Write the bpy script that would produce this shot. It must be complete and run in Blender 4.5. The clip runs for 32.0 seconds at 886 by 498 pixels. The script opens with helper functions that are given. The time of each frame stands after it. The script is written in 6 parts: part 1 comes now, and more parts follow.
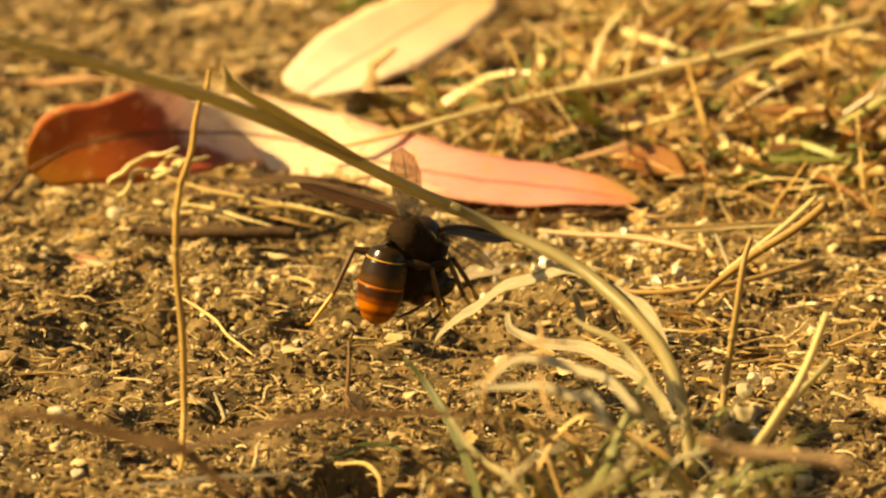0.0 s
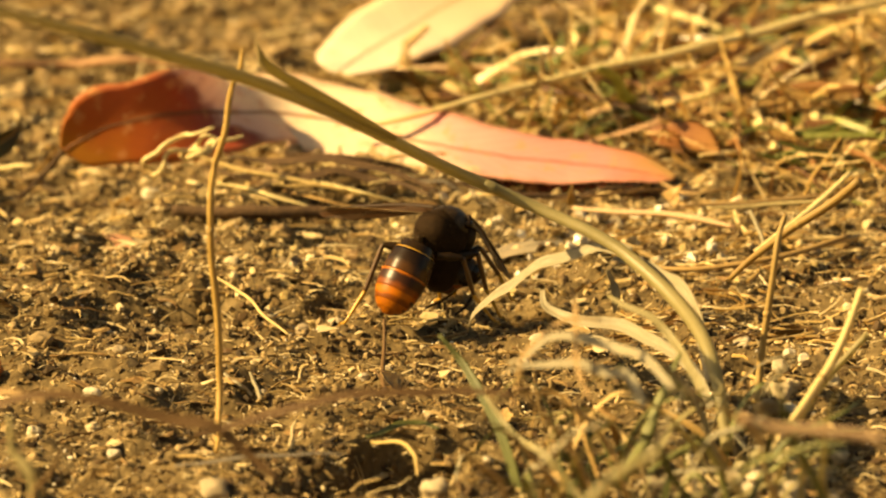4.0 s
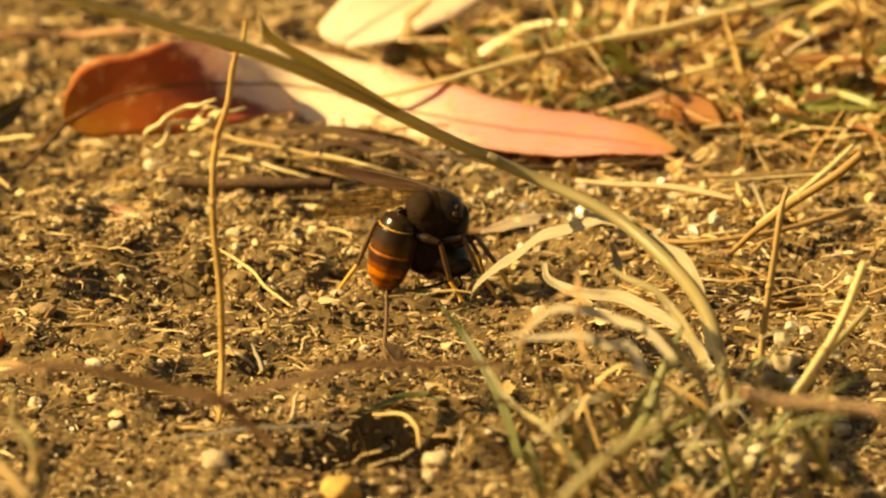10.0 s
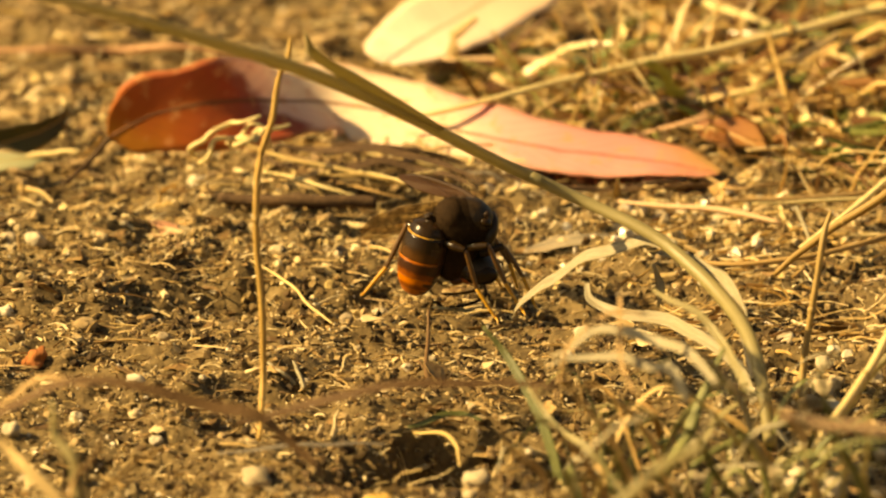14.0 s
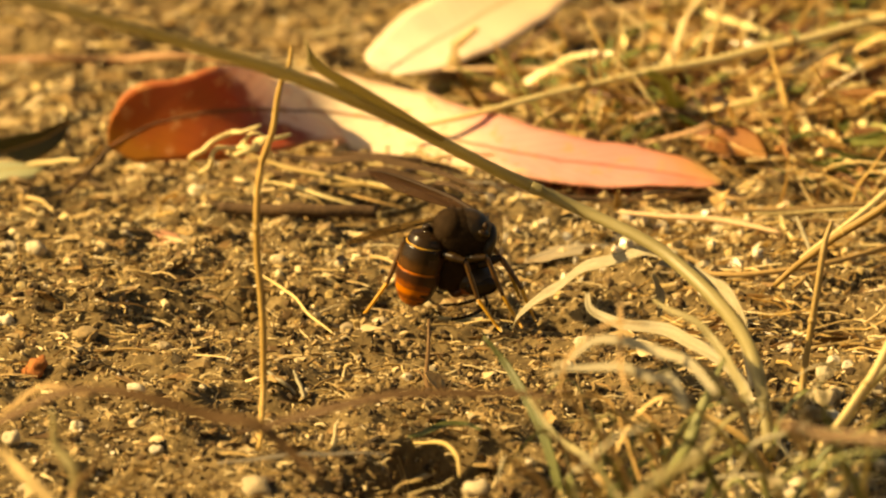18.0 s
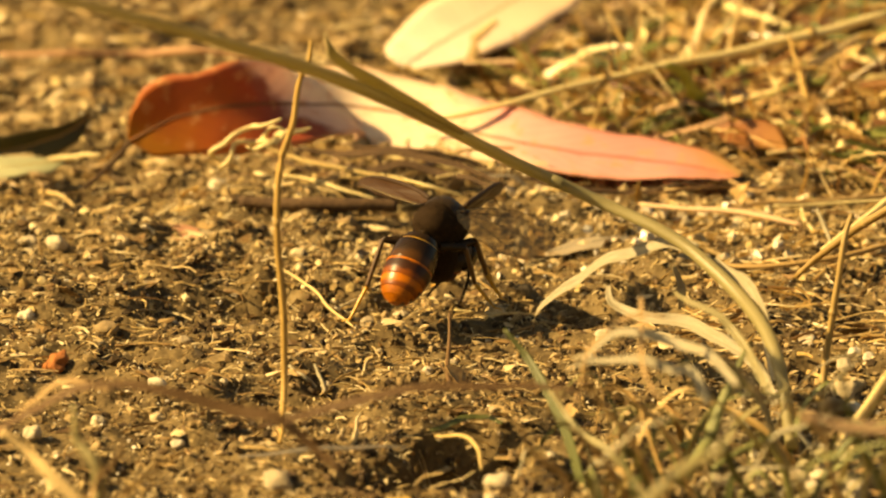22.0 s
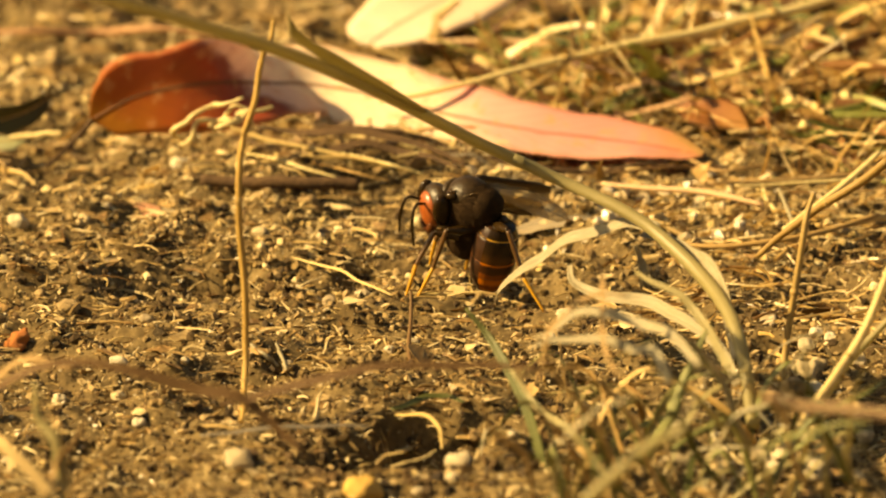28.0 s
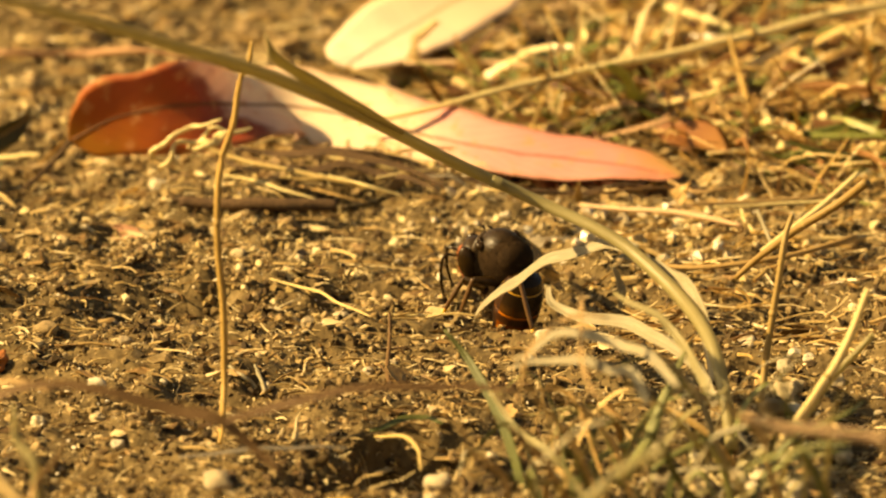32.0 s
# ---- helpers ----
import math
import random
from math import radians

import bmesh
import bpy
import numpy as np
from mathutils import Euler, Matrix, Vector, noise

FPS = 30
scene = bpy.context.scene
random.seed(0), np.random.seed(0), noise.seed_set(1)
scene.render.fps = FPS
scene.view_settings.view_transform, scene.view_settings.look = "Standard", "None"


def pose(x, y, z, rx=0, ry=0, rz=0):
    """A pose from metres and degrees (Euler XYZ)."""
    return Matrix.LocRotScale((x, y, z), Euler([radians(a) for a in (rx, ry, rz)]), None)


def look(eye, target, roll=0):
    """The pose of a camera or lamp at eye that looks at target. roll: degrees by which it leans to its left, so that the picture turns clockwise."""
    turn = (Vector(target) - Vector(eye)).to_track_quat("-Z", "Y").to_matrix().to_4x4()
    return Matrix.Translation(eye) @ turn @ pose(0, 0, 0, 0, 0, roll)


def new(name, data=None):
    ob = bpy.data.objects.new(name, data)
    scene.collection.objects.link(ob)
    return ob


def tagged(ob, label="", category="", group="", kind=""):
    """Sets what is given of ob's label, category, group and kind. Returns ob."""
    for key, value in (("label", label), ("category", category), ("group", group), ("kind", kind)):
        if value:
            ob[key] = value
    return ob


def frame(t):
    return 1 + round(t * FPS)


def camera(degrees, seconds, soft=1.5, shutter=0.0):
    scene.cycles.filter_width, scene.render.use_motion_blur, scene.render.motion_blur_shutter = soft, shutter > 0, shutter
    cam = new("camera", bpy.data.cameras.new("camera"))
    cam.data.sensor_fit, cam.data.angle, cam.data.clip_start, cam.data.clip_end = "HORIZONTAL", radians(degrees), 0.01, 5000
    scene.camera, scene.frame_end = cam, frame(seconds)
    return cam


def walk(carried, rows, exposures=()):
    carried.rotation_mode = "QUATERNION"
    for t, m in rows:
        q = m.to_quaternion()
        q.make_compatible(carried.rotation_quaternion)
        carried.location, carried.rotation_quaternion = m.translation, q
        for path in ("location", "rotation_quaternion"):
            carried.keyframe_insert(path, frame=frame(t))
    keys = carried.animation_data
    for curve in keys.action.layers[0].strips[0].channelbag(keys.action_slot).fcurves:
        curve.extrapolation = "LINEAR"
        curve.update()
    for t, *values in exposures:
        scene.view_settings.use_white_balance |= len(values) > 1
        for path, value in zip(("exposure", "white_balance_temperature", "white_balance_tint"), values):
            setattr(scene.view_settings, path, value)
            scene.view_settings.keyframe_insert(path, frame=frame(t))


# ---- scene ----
# A hornet on dry, gritty soil among straw and fallen leaves, seen through a long lens. Plans below are in millimetres.
MM = 0.001
EYE = (0.0, -1.35842, 0.33869)
SWAY = [  # seconds, tilt, pan, lean in degrees
    (0, 0.1459, -0.4617, -0.604),
    (0.5, 0.1161, -0.4373, -0.622),
    (1, 0.0609, -0.3405, -0.661),
    (1.5, 0.0154, -0.3383, -0.754),
    (2, 0.0674, -0.3469, -0.737),
    (2.5, 0.0707, -0.3401, -0.762),
    (3, 0.0254, -0.3368, -0.664),
    (3.5, 0.0221, -0.2895, -0.767),
    (5.5, -0.0000, -0.3054, -1.375),
    (6, -0.0542, -0.2157, -1.164),
    (6.5, -0.1877, -0.2078, -1.113),
    (7, -0.2613, -0.1132, -1.186),
    (7.5, -0.2402, -0.1045, -1.255),
    (8, -0.2099, -0.0743, -1.184),
    (8.5, -0.1631, -0.1175, -1.066),
    (9, -0.1443, -0.1247, -0.990),
    (9.5, -0.1494, -0.1218, -0.990),
    (10, -0.1402, -0.2465, -0.825),
    (10.5, -0.1350, -0.2022, -0.893),
    (11, -0.1143, -0.1475, -0.923),
    (11.5, -0.0319, -0.1444, -0.863),
    (12, 0.0082, -0.1113, -0.693),
    (12.5, 0.0371, -0.0601, -0.229),
    (13, -0.0067, 0.0191, -0.283),
    (13.5, -0.0386, 0.0368, -0.192),
    (14, -0.0307, 0.0015, -0.149),
    (14.5, -0.0532, -0.0278, -0.071),
    (16.5, -0.0597, 0.0014, -0.250),
    (17, -0.0401, 0.0044, -0.252),
    (17.5, -0.0010, 0.0345, -0.168),
    (18, 0.0261, 0.0044, -0.037),
    (18.5, 0.0465, -0.0228, 0.013),
    (19, 0.0000, 0.0000, 0.000),
    (19.5, -0.0191, 0.0205, 0.017),
    (20, -0.0783, 0.0789, -0.122),
    (20.5, -0.1293, 0.0826, -0.228),
    (21, -0.0991, 0.0873, -0.247),
    (21.5, -0.0146, 0.0581, -0.237),
    (22, -0.0131, 0.1234, -0.252),
    (22.5, -0.0279, 0.1299, -0.281),
    (23, -0.0340, 0.0982, -0.224),
    (23.5, -0.0144, 0.0731, -0.168),
    (24, -0.0369, 0.1174, -0.134),
    (24.5, -0.0873, 0.0909, -0.137),
    (26.5, -0.0530, 0.0473, -0.096),
    (27, -0.0421, -0.0541, -0.041),
    (27.5, -0.0881, -0.0625, -0.033),
    (28, -0.1348, -0.0988, -0.136),
    (28.5, -0.1242, -0.0654, -0.304),
    (29, -0.0350, -0.0972, -0.307),
    (29.5, 0.0283, -0.1417, -0.174),
    (30, 0.0000, -0.1425, -0.138),
    (30.5, 0.0240, -0.1409, -0.167),
    (31, -0.0575, -0.1074, -0.246),
    (31.5, -0.0533, -0.1797, -0.160),
    (32, -0.0107, -0.2231, -0.183),
]
cam = camera(5.1303, 32.0, soft=2.2)
cam.data.dof.use_dof = True
cam.data.dof.focus_distance = 1.345
cam.data.dof.aperture_fstop = 37.0
AIM = look(EYE, (0, 0, 0))
walk(cam, [(t, AIM @ pose(0, 0, 0, tilt, pan, lean)) for t, tilt, pan, lean in SWAY],
     exposures=[(0.0, 1.2, 11100, 1), (32.0, 1.2, 11100, 1)])

# ---- light ----
SUN_EL, SUN_AZ = 37.0, -6.0  # the sun stands to the left of the subject
SUN_TO = Vector((-math.cos(radians(SUN_EL)) * math.cos(radians(SUN_AZ)), math.cos(radians(SUN_EL)) * math.sin(radians(SUN_AZ)), math.sin(radians(SUN_EL))))
world = bpy.data.worlds.new("sky")
scene.world = world
world.use_nodes = True
wn = world.node_tree.nodes
sky = wn.new("ShaderNodeTexSky")
sky.sky_type, sky.sun_disc = "NISHITA", False
sky.sun_elevation, sky.sun_rotation = radians(SUN_EL), math.atan2(SUN_TO.x, SUN_TO.y)
sky.dust_density = 3.0
world.node_tree.links.new(sky.outputs[0], wn["Background"].inputs[0])
wn["Background"].inputs[1].default_value = 0.043
sun_data = bpy.data.lights.new("sun", "SUN")
sun_data.energy, sun_data.angle, sun_data.color = 4.9, radians(0.6), (1.0, 0.80, 0.54)
sun = new("sun", sun_data)
sun.matrix_world = look(tuple(SUN_TO), (0, 0, 0))


# ---- materials ----
def lerp(a, b, k):
    return a + (b - a) * k


def material(name, colors, rough=0.7, scale=200.0, fine=1200.0, bump=0.3, through_light=0.0, random_by="", streak=1.0, spec=0.3, coat=0.0, depth=0.0003, fibre=False):
    """A grained surface: two scales of noise over a colour ramp, bump, and optionally some light that shines through."""
    m = bpy.data.materials.new(name)
    m.use_nodes = True
    nt = m.node_tree
    n, link = nt.nodes, nt.links.new
    bsdf = n["Principled BSDF"]
    geo = n.new("ShaderNodeTexCoord")
    mapping = n.new("ShaderNodeMapping")
    if fibre:  # streaks along the length of a stem or blade
        along = n.new("ShaderNodeUVMap")
        along.uv_map = "grain"
        mapping.inputs["Scale"].default_value = (0.06, 0.10, 1)
        link(along.outputs[0], mapping.inputs[0])
    else:
        mapping.inputs["Scale"].default_value = (1, 1, streak)
        link(geo.outputs["Object"], mapping.inputs[0])
    a, b = n.new("ShaderNodeTexNoise"), n.new("ShaderNodeTexNoise")
    a.inputs["Scale"].default_value, b.inputs["Scale"].default_value = scale, fine
    a.inputs["Detail"].default_value = b.inputs["Detail"].default_value = 4
    link(mapping.outputs[0], a.inputs[0])
    link(mapping.outputs[0], b.inputs[0])
    mix = n.new("ShaderNodeMath")
    mix.operation = "MULTIPLY_ADD"
    link(b.outputs[0], mix.inputs[0])
    mix.inputs[1].default_value = 0.5
    half = n.new("ShaderNodeMath")
    half.operation = "MULTIPLY"
    link(a.outputs[0], half.inputs[0])
    half.inputs[1].default_value = 0.5
    link(half.outputs[0], mix.inputs[2])
    value = mix.outputs[0]
    if random_by:
        info = n.new("ShaderNodeNewGeometry" if random_by == "island" else "ShaderNodeObjectInfo")
        spread = n.new("ShaderNodeMath")
        spread.operation = "MULTIPLY_ADD"
        link(info.outputs["Random Per Island" if random_by == "island" else "Random"], spread.inputs[0])
        spread.inputs[1].default_value = 0.6
        shifted = n.new("ShaderNodeMath")
        shifted.operation = "MULTIPLY_ADD"
        link(value, shifted.inputs[0])
        shifted.inputs[1].default_value, shifted.inputs[2].default_value = 0.7, -0.15
        link(shifted.outputs[0], spread.inputs[2])
        value = spread.outputs[0]
    ramp = n.new("ShaderNodeValToRGB")
    e = ramp.color_ramp.elements
    spots = [0.25 + 0.5 * i / max(1, len(colors) - 1) for i in range(len(colors))]
    e[0].position, e[0].color = spots[0], (*colors[0], 1)
    e[1].position, e[1].color = spots[-1], (*colors[-1], 1)
    for p, c in list(zip(spots, colors))[1:-1]:
        e.new(p).color = (*c, 1)
    link(value, ramp.inputs[0])
    link(ramp.outputs[0], bsdf.inputs["Base Color"])
    bsdf.inputs["Roughness"].default_value = rough
    bsdf.inputs["Specular IOR Level"].default_value = spec
    bsdf.inputs["Coat Weight"].default_value = coat
    if bump:
        bp = n.new("ShaderNodeBump")
        bp.inputs["Strength"].default_value, bp.inputs["Distance"].default_value = bump, depth
        link(mix.outputs[0], bp.inputs["Height"])
        link(bp.outputs[0], bsdf.inputs["Normal"])
    if through_light:
        tr, blend = n.new("ShaderNodeBsdfTranslucent"), n.new("ShaderNodeMixShader")
        link(ramp.outputs[0], tr.inputs[0])
        blend.inputs[0].default_value = through_light
        link(bsdf.outputs[0], blend.inputs[1])
        link(tr.outputs[0], blend.inputs[2])
        link(blend.outputs[0], n["Material Output"].inputs[0])
    return m


def leaf_material(name, along, rib, blotch, through_light=0.35, rough=0.5, vein=0.25, rimmed=0.7, slanted=0.0):
    """A leaf: colour changes from stem to tip, a midrib, side veins and blotches."""
    m = bpy.data.materials.new(name)
    m.use_nodes = True
    nt = m.node_tree
    n, link = nt.nodes, nt.links.new
    bsdf = n["Principled BSDF"]
    uv = n.new("ShaderNodeUVMap")
    uv.uv_map = "grain"
    split = n.new("ShaderNodeSeparateXYZ")
    link(uv.outputs[0], split.inputs[0])
    noise_a = n.new("ShaderNodeTexNoise")
    noise_a.inputs["Scale"].default_value, noise_a.inputs["Detail"].default_value = 160, 5
    coord = n.new("ShaderNodeTexCoord")
    link(coord.outputs["Object"], noise_a.inputs[0])
    shift = n.new("ShaderNodeMath")
    shift.operation = "MULTIPLY_ADD"
    link(noise_a.outputs[0], shift.inputs[0])
    shift.inputs[1].default_value = 0.16
    slope = n.new("ShaderNodeMath")
    slope.operation = "MULTIPLY_ADD"
    link(split.outputs[1], slope.inputs[0])
    slope.inputs[1].default_value = slanted
    link(split.outputs[0], slope.inputs[2])
    link(slope.outputs[0], shift.inputs[2])
    ramp = n.new("ShaderNodeValToRGB")
    e = ramp.color_ramp.elements
    e[0].position, e[0].color = along[0][0], (*along[0][1], 1)
    e[1].position, e[1].color = along[-1][0], (*along[-1][1], 1)
    for p, c in along[1:-1]:
        e.new(p).color = (*c, 1)
    link(shift.outputs[0], ramp.inputs[0])
    # midrib: a narrow band about the middle of the width
    off = n.new("ShaderNodeMath")
    off.operation = "SUBTRACT"
    link(split.outputs[1], off.inputs[0])
    off.inputs[1].default_value = 0.5
    mid = n.new("ShaderNodeMath")
    mid.operation = "ABSOLUTE"
    link(off.outputs[0], mid.inputs[0])
    band = n.new("ShaderNodeMapRange")
    band.inputs["From Min"].default_value, band.inputs["From Max"].default_value = 0.012, 0.035
    band.inputs["To Min"].default_value, band.inputs["To Max"].default_value = 0.75, 0.0
    link(mid.outputs[0], band.inputs[0])
    ribbed = n.new("ShaderNodeMixRGB")
    link(band.outputs[0], ribbed.inputs[0])
    link(ramp.outputs[0], ribbed.inputs[1])
    ribbed.inputs[2].default_value = (*rib, 1)
    # side veins
    slant = n.new("ShaderNodeMath")
    slant.operation = "MULTIPLY_ADD"
    link(mid.outputs[0], slant.inputs[0])
    slant.inputs[1].default_value = -0.22
    link(split.outputs[0], slant.inputs[2])
    wave = n.new("ShaderNodeMath")
    wave.operation = "SINE"
    times = n.new("ShaderNodeMath")
    times.operation = "MULTIPLY"
    link(slant.outputs[0], times.inputs[0])
    times.inputs[1].default_value = 190.0
    link(times.outputs[0], wave.inputs[0])
    veins = n.new("ShaderNodeMapRange")
    veins.inputs["From Min"].default_value, veins.inputs["From Max"].default_value = 0.6, 1.0
    veins.inputs["To Min"].default_value, veins.inputs["To Max"].default_value = 0.0, vein
    link(wave.outputs[0], veins.inputs[0])
    veined = n.new("ShaderNodeMixRGB")
    link(veins.outputs[0], veined.inputs[0])
    link(ribbed.outputs[0], veined.inputs[1])
    veined.inputs[2].default_value = (*rib, 1)
    noise_b = n.new("ShaderNodeTexNoise")
    noise_b.inputs["Scale"].default_value, noise_b.inputs["Detail"].default_value = 420, 6
    link(coord.outputs["Object"], noise_b.inputs[0])
    spots = n.new("ShaderNodeMapRange")
    spots.inputs["From Min"].default_value, spots.inputs["From Max"].default_value = 0.56, 0.72
    spots.inputs["To Max"].default_value = 0.7
    link(noise_b.outputs[0], spots.inputs[0])
    spotted = n.new("ShaderNodeMixRGB")
    link(spots.outputs[0], spotted.inputs[0])
    link(veined.outputs[0], spotted.inputs[1])
    spotted.inputs[2].default_value = (*blotch, 1)
    rim = n.new("ShaderNodeMapRange")
    rim.inputs["From Min"].default_value, rim.inputs["From Max"].default_value = 0.40, 0.49
    rim.inputs["To Max"].default_value = rimmed
    link(mid.outputs[0], rim.inputs[0])
    edged = n.new("ShaderNodeMixRGB")
    link(rim.outputs[0], edged.inputs[0])
    link(spotted.outputs[0], edged.inputs[1])
    edged.inputs[2].default_value = (*blotch, 1)
    spotted = edged
    link(spotted.outputs[0], bsdf.inputs["Base Color"])
    bsdf.inputs["Roughness"].default_value = rough
    bsdf.inputs["Specular IOR Level"].default_value = 0.35
    bp = n.new("ShaderNodeBump")
    bp.inputs["Strength"].default_value, bp.inputs["Distance"].default_value = 0.4, 0.0003
    link(noise_b.outputs[0], bp.inputs["Height"])
    link(bp.outputs[0], bsdf.inputs["Normal"])
    tr, blend = n.new("ShaderNodeBsdfTranslucent"), n.new("ShaderNodeMixShader")
    link(spotted.outputs[0], tr.inputs[0])
    blend.inputs[0].default_value = through_light
    link(bsdf.outputs[0], blend.inputs[1])
    link(tr.outputs[0], blend.inputs[2])
    link(blend.outputs[0], n["Material Output"].inputs[0])
    return m


SOIL = material("soil", [(0.035, 0.021, 0.008), (0.08, 0.051, 0.020), (0.145, 0.098, 0.042), (0.23, 0.165, 0.08)], 0.92, 120, 900, 0.9, depth=0.0008)
CRUMB = material("crumb", [(0.035, 0.020, 0.008), (0.095, 0.058, 0.023), (0.19, 0.127, 0.055), (0.40, 0.28, 0.14)], 0.9, 500, 2500, 0.5, random_by="island")
CHAFF = material("chaff", [(0.16, 0.085, 0.03), (0.36, 0.23, 0.09), (0.50, 0.36, 0.16), (0.66, 0.53, 0.31)], 0.6, 300, 1500, 0.3, 0.2, "island")
FLAKE = material("flake", [(0.10, 0.055, 0.022), (0.27, 0.155, 0.06), (0.42, 0.28, 0.12), (0.60, 0.46, 0.26)], 0.6, 300, 1500, 0.4, 0.15, "island")
YELLOW_GRIT = material("yellow_grit", [(0.20, 0.13, 0.05), (0.38, 0.27, 0.11), (0.56, 0.42, 0.20), (0.72, 0.60, 0.36)], 0.75, 600, 2500, 0.4, random_by="island")
GRIT = material("grit", [(0.34, 0.25, 0.13), (0.48, 0.38, 0.23), (0.66, 0.58, 0.44)], 0.32, 600, 2500, 0.3, random_by="island", spec=0.6)
DARK_BITS = material("dark_bits", [(0.02, 0.011, 0.004), (0.05, 0.028, 0.010), (0.10, 0.056, 0.021)], 0.8, 500, 2500, 0.5, random_by="island")
STONE = material("stone", [(0.26, 0.17, 0.08), (0.42, 0.30, 0.15), (0.58, 0.46, 0.28)], 0.75, 350, 1600, 0.6, random_by="object")
WHITE_STONE = material("white_stone", [(0.33, 0.25, 0.15), (0.45, 0.36, 0.23), (0.58, 0.50, 0.36)], 0.55, 350, 1600, 0.4, random_by="object")
YELLOW_STONE = material("yellow_stone", [(0.42, 0.24, 0.06), (0.60, 0.38, 0.12)], 0.6, 300, 1400, 0.4)
OCHRE = material("ochre_stone", [(0.22, 0.065, 0.02), (0.36, 0.12, 0.035), (0.46, 0.20, 0.06)], 0.8, 300, 1400, 0.5)
STRAW = material("straw", [(0.34, 0.21, 0.07), (0.56, 0.39, 0.15), (0.72, 0.56, 0.27)], 0.5, 150, 1400, 0.25, 0.22, "object", 0.35, 0.4, fibre=True)
STRAW_HEAP = material("straw_heap", [(0.20, 0.10, 0.03), (0.50, 0.32, 0.11), (0.72, 0.52, 0.23), (0.88, 0.73, 0.44)], 0.32, 150, 1400, 0.25, 0.4, "island", 0.35, 0.4)
STRAW_LIGHT = material("light_straw", [(0.60, 0.45, 0.19), (0.76, 0.61, 0.30), (0.84, 0.72, 0.42)], 0.45, 150, 1400, 0.25, 0.2, "", 0.35, 0.4, fibre=True)
RIB = material("midrib", [(0.16, 0.06, 0.025), (0.28, 0.12, 0.05)], 0.6, 150, 1400, 0.3, 0.1, fibre=True)
DEAD = material("dead_brown", [(0.11, 0.055, 0.02), (0.23, 0.13, 0.05), (0.38, 0.24, 0.105)], 0.6, 150, 1200, 0.3, 0.1, "object", 0.35, fibre=True)
GOLD = material("gold_straw", [(0.32, 0.185, 0.055), (0.46, 0.285, 0.09), (0.58, 0.385, 0.14)], 0.5, 150, 1400, 0.25, 0.15, fibre=True)
NODE = material("node", [(0.30, 0.18, 0.06), (0.48, 0.32, 0.12)], 0.5, 150, 1400, 0.3, fibre=True)
PALE = material("pale_straw", [(0.22, 0.17, 0.09), (0.38, 0.32, 0.20), (0.56, 0.50, 0.36)], 0.5, 170, 1500, 0.3, 0.3, "", 0.35, 0.4, fibre=True)
CULM = material("culm", [(0.30, 0.24, 0.10), (0.43, 0.36, 0.17), (0.60, 0.52, 0.30)], 0.42, 60, 900, 0.2, 0.5, "", 0.3, 0.5, fibre=True)
GREEN = material("green_grass", [(0.08, 0.085, 0.022), (0.15, 0.155, 0.05), (0.27, 0.26, 0.095)], 0.5, 120, 900, 0.2, 0.3, "object", 0.35, 0.4, fibre=True)
# dead blades, coloured darker to stand in for shade between the strands
DEAD_HEAP = material("dead_heap", [(0.05, 0.02, 0.008), (0.15, 0.062, 0.022), (0.30, 0.14, 0.05)], 0.6, 150, 1400, 0.3, 0.25, "island")
GREEN_HEAP = material("green_heap", [(0.12, 0.14, 0.03), (0.25, 0.26, 0.07), (0.44, 0.42, 0.15)], 0.5, 120, 900, 0.2, 0.3, "island", 0.35, 0.4)
BROWN = material("brown_stem", [(0.30, 0.17, 0.06), (0.48, 0.31, 0.12), (0.62, 0.44, 0.21)], 0.6, 150, 1200, 0.3, 0.1, "object", 0.35, fibre=True)
PINKISH = material("pink_stem", [(0.42, 0.22, 0.11), (0.60, 0.36, 0.20), (0.70, 0.48, 0.28)], 0.5, 150, 1200, 0.3, 0.15, "object", 0.35, fibre=True)
BARK = material("bark", [(0.03, 0.016, 0.008), (0.075, 0.04, 0.018), (0.15, 0.085, 0.038)], 0.85, 400, 1800, 0.8)
GREY = material("grey_blade", [(0.11, 0.085, 0.055), (0.19, 0.155, 0.11), (0.29, 0.25, 0.19)], 0.5, 200, 1300, 0.2, 0.2, fibre=True)
# red to cream at the twist also paints in its shaded and sunlit sides
LEAF_RED = leaf_material("leaf_red", [(0.08, (0.50, 0.19, 0.03)), (0.17, (0.50, 0.12, 0.028)), (0.29, (0.45, 0.085, 0.04)), (0.325, (0.36, 0.10, 0.065)), (0.345, (0.84, 0.58, 0.45)), (0.44, (0.86, 0.70, 0.52)), (0.60, (0.86, 0.66, 0.47)), (0.68, (0.78, 0.40, 0.35)), (0.86, (0.70, 0.29, 0.25)), (0.96, (0.58, 0.25, 0.13)), (1.0, (0.42, 0.24, 0.09))], (0.22, 0.06, 0.025), (0.70, 0.34, 0.14), 0.35, vein=0.10, rimmed=0.35, slanted=-0.107)
LEAF_CREAM = leaf_material("leaf_cream", [(0.05, (0.84, 0.72, 0.55)), (0.45, (0.84, 0.70, 0.53)), (0.75, (0.74, 0.54, 0.36)), (1.1, (0.62, 0.44, 0.22))], (0.52, 0.26, 0.12), (0.82, 0.56, 0.36), 0.2, vein=0.12)
LEAF_GREEN = leaf_material("leaf_green", [(0.05, (0.045, 0.030, 0.010)), (0.5, (0.055, 0.05, 0.014)), (1.0, (0.07, 0.07, 0.02))], (0.12, 0.10, 0.04), (0.07, 0.04, 0.014), 0.1)
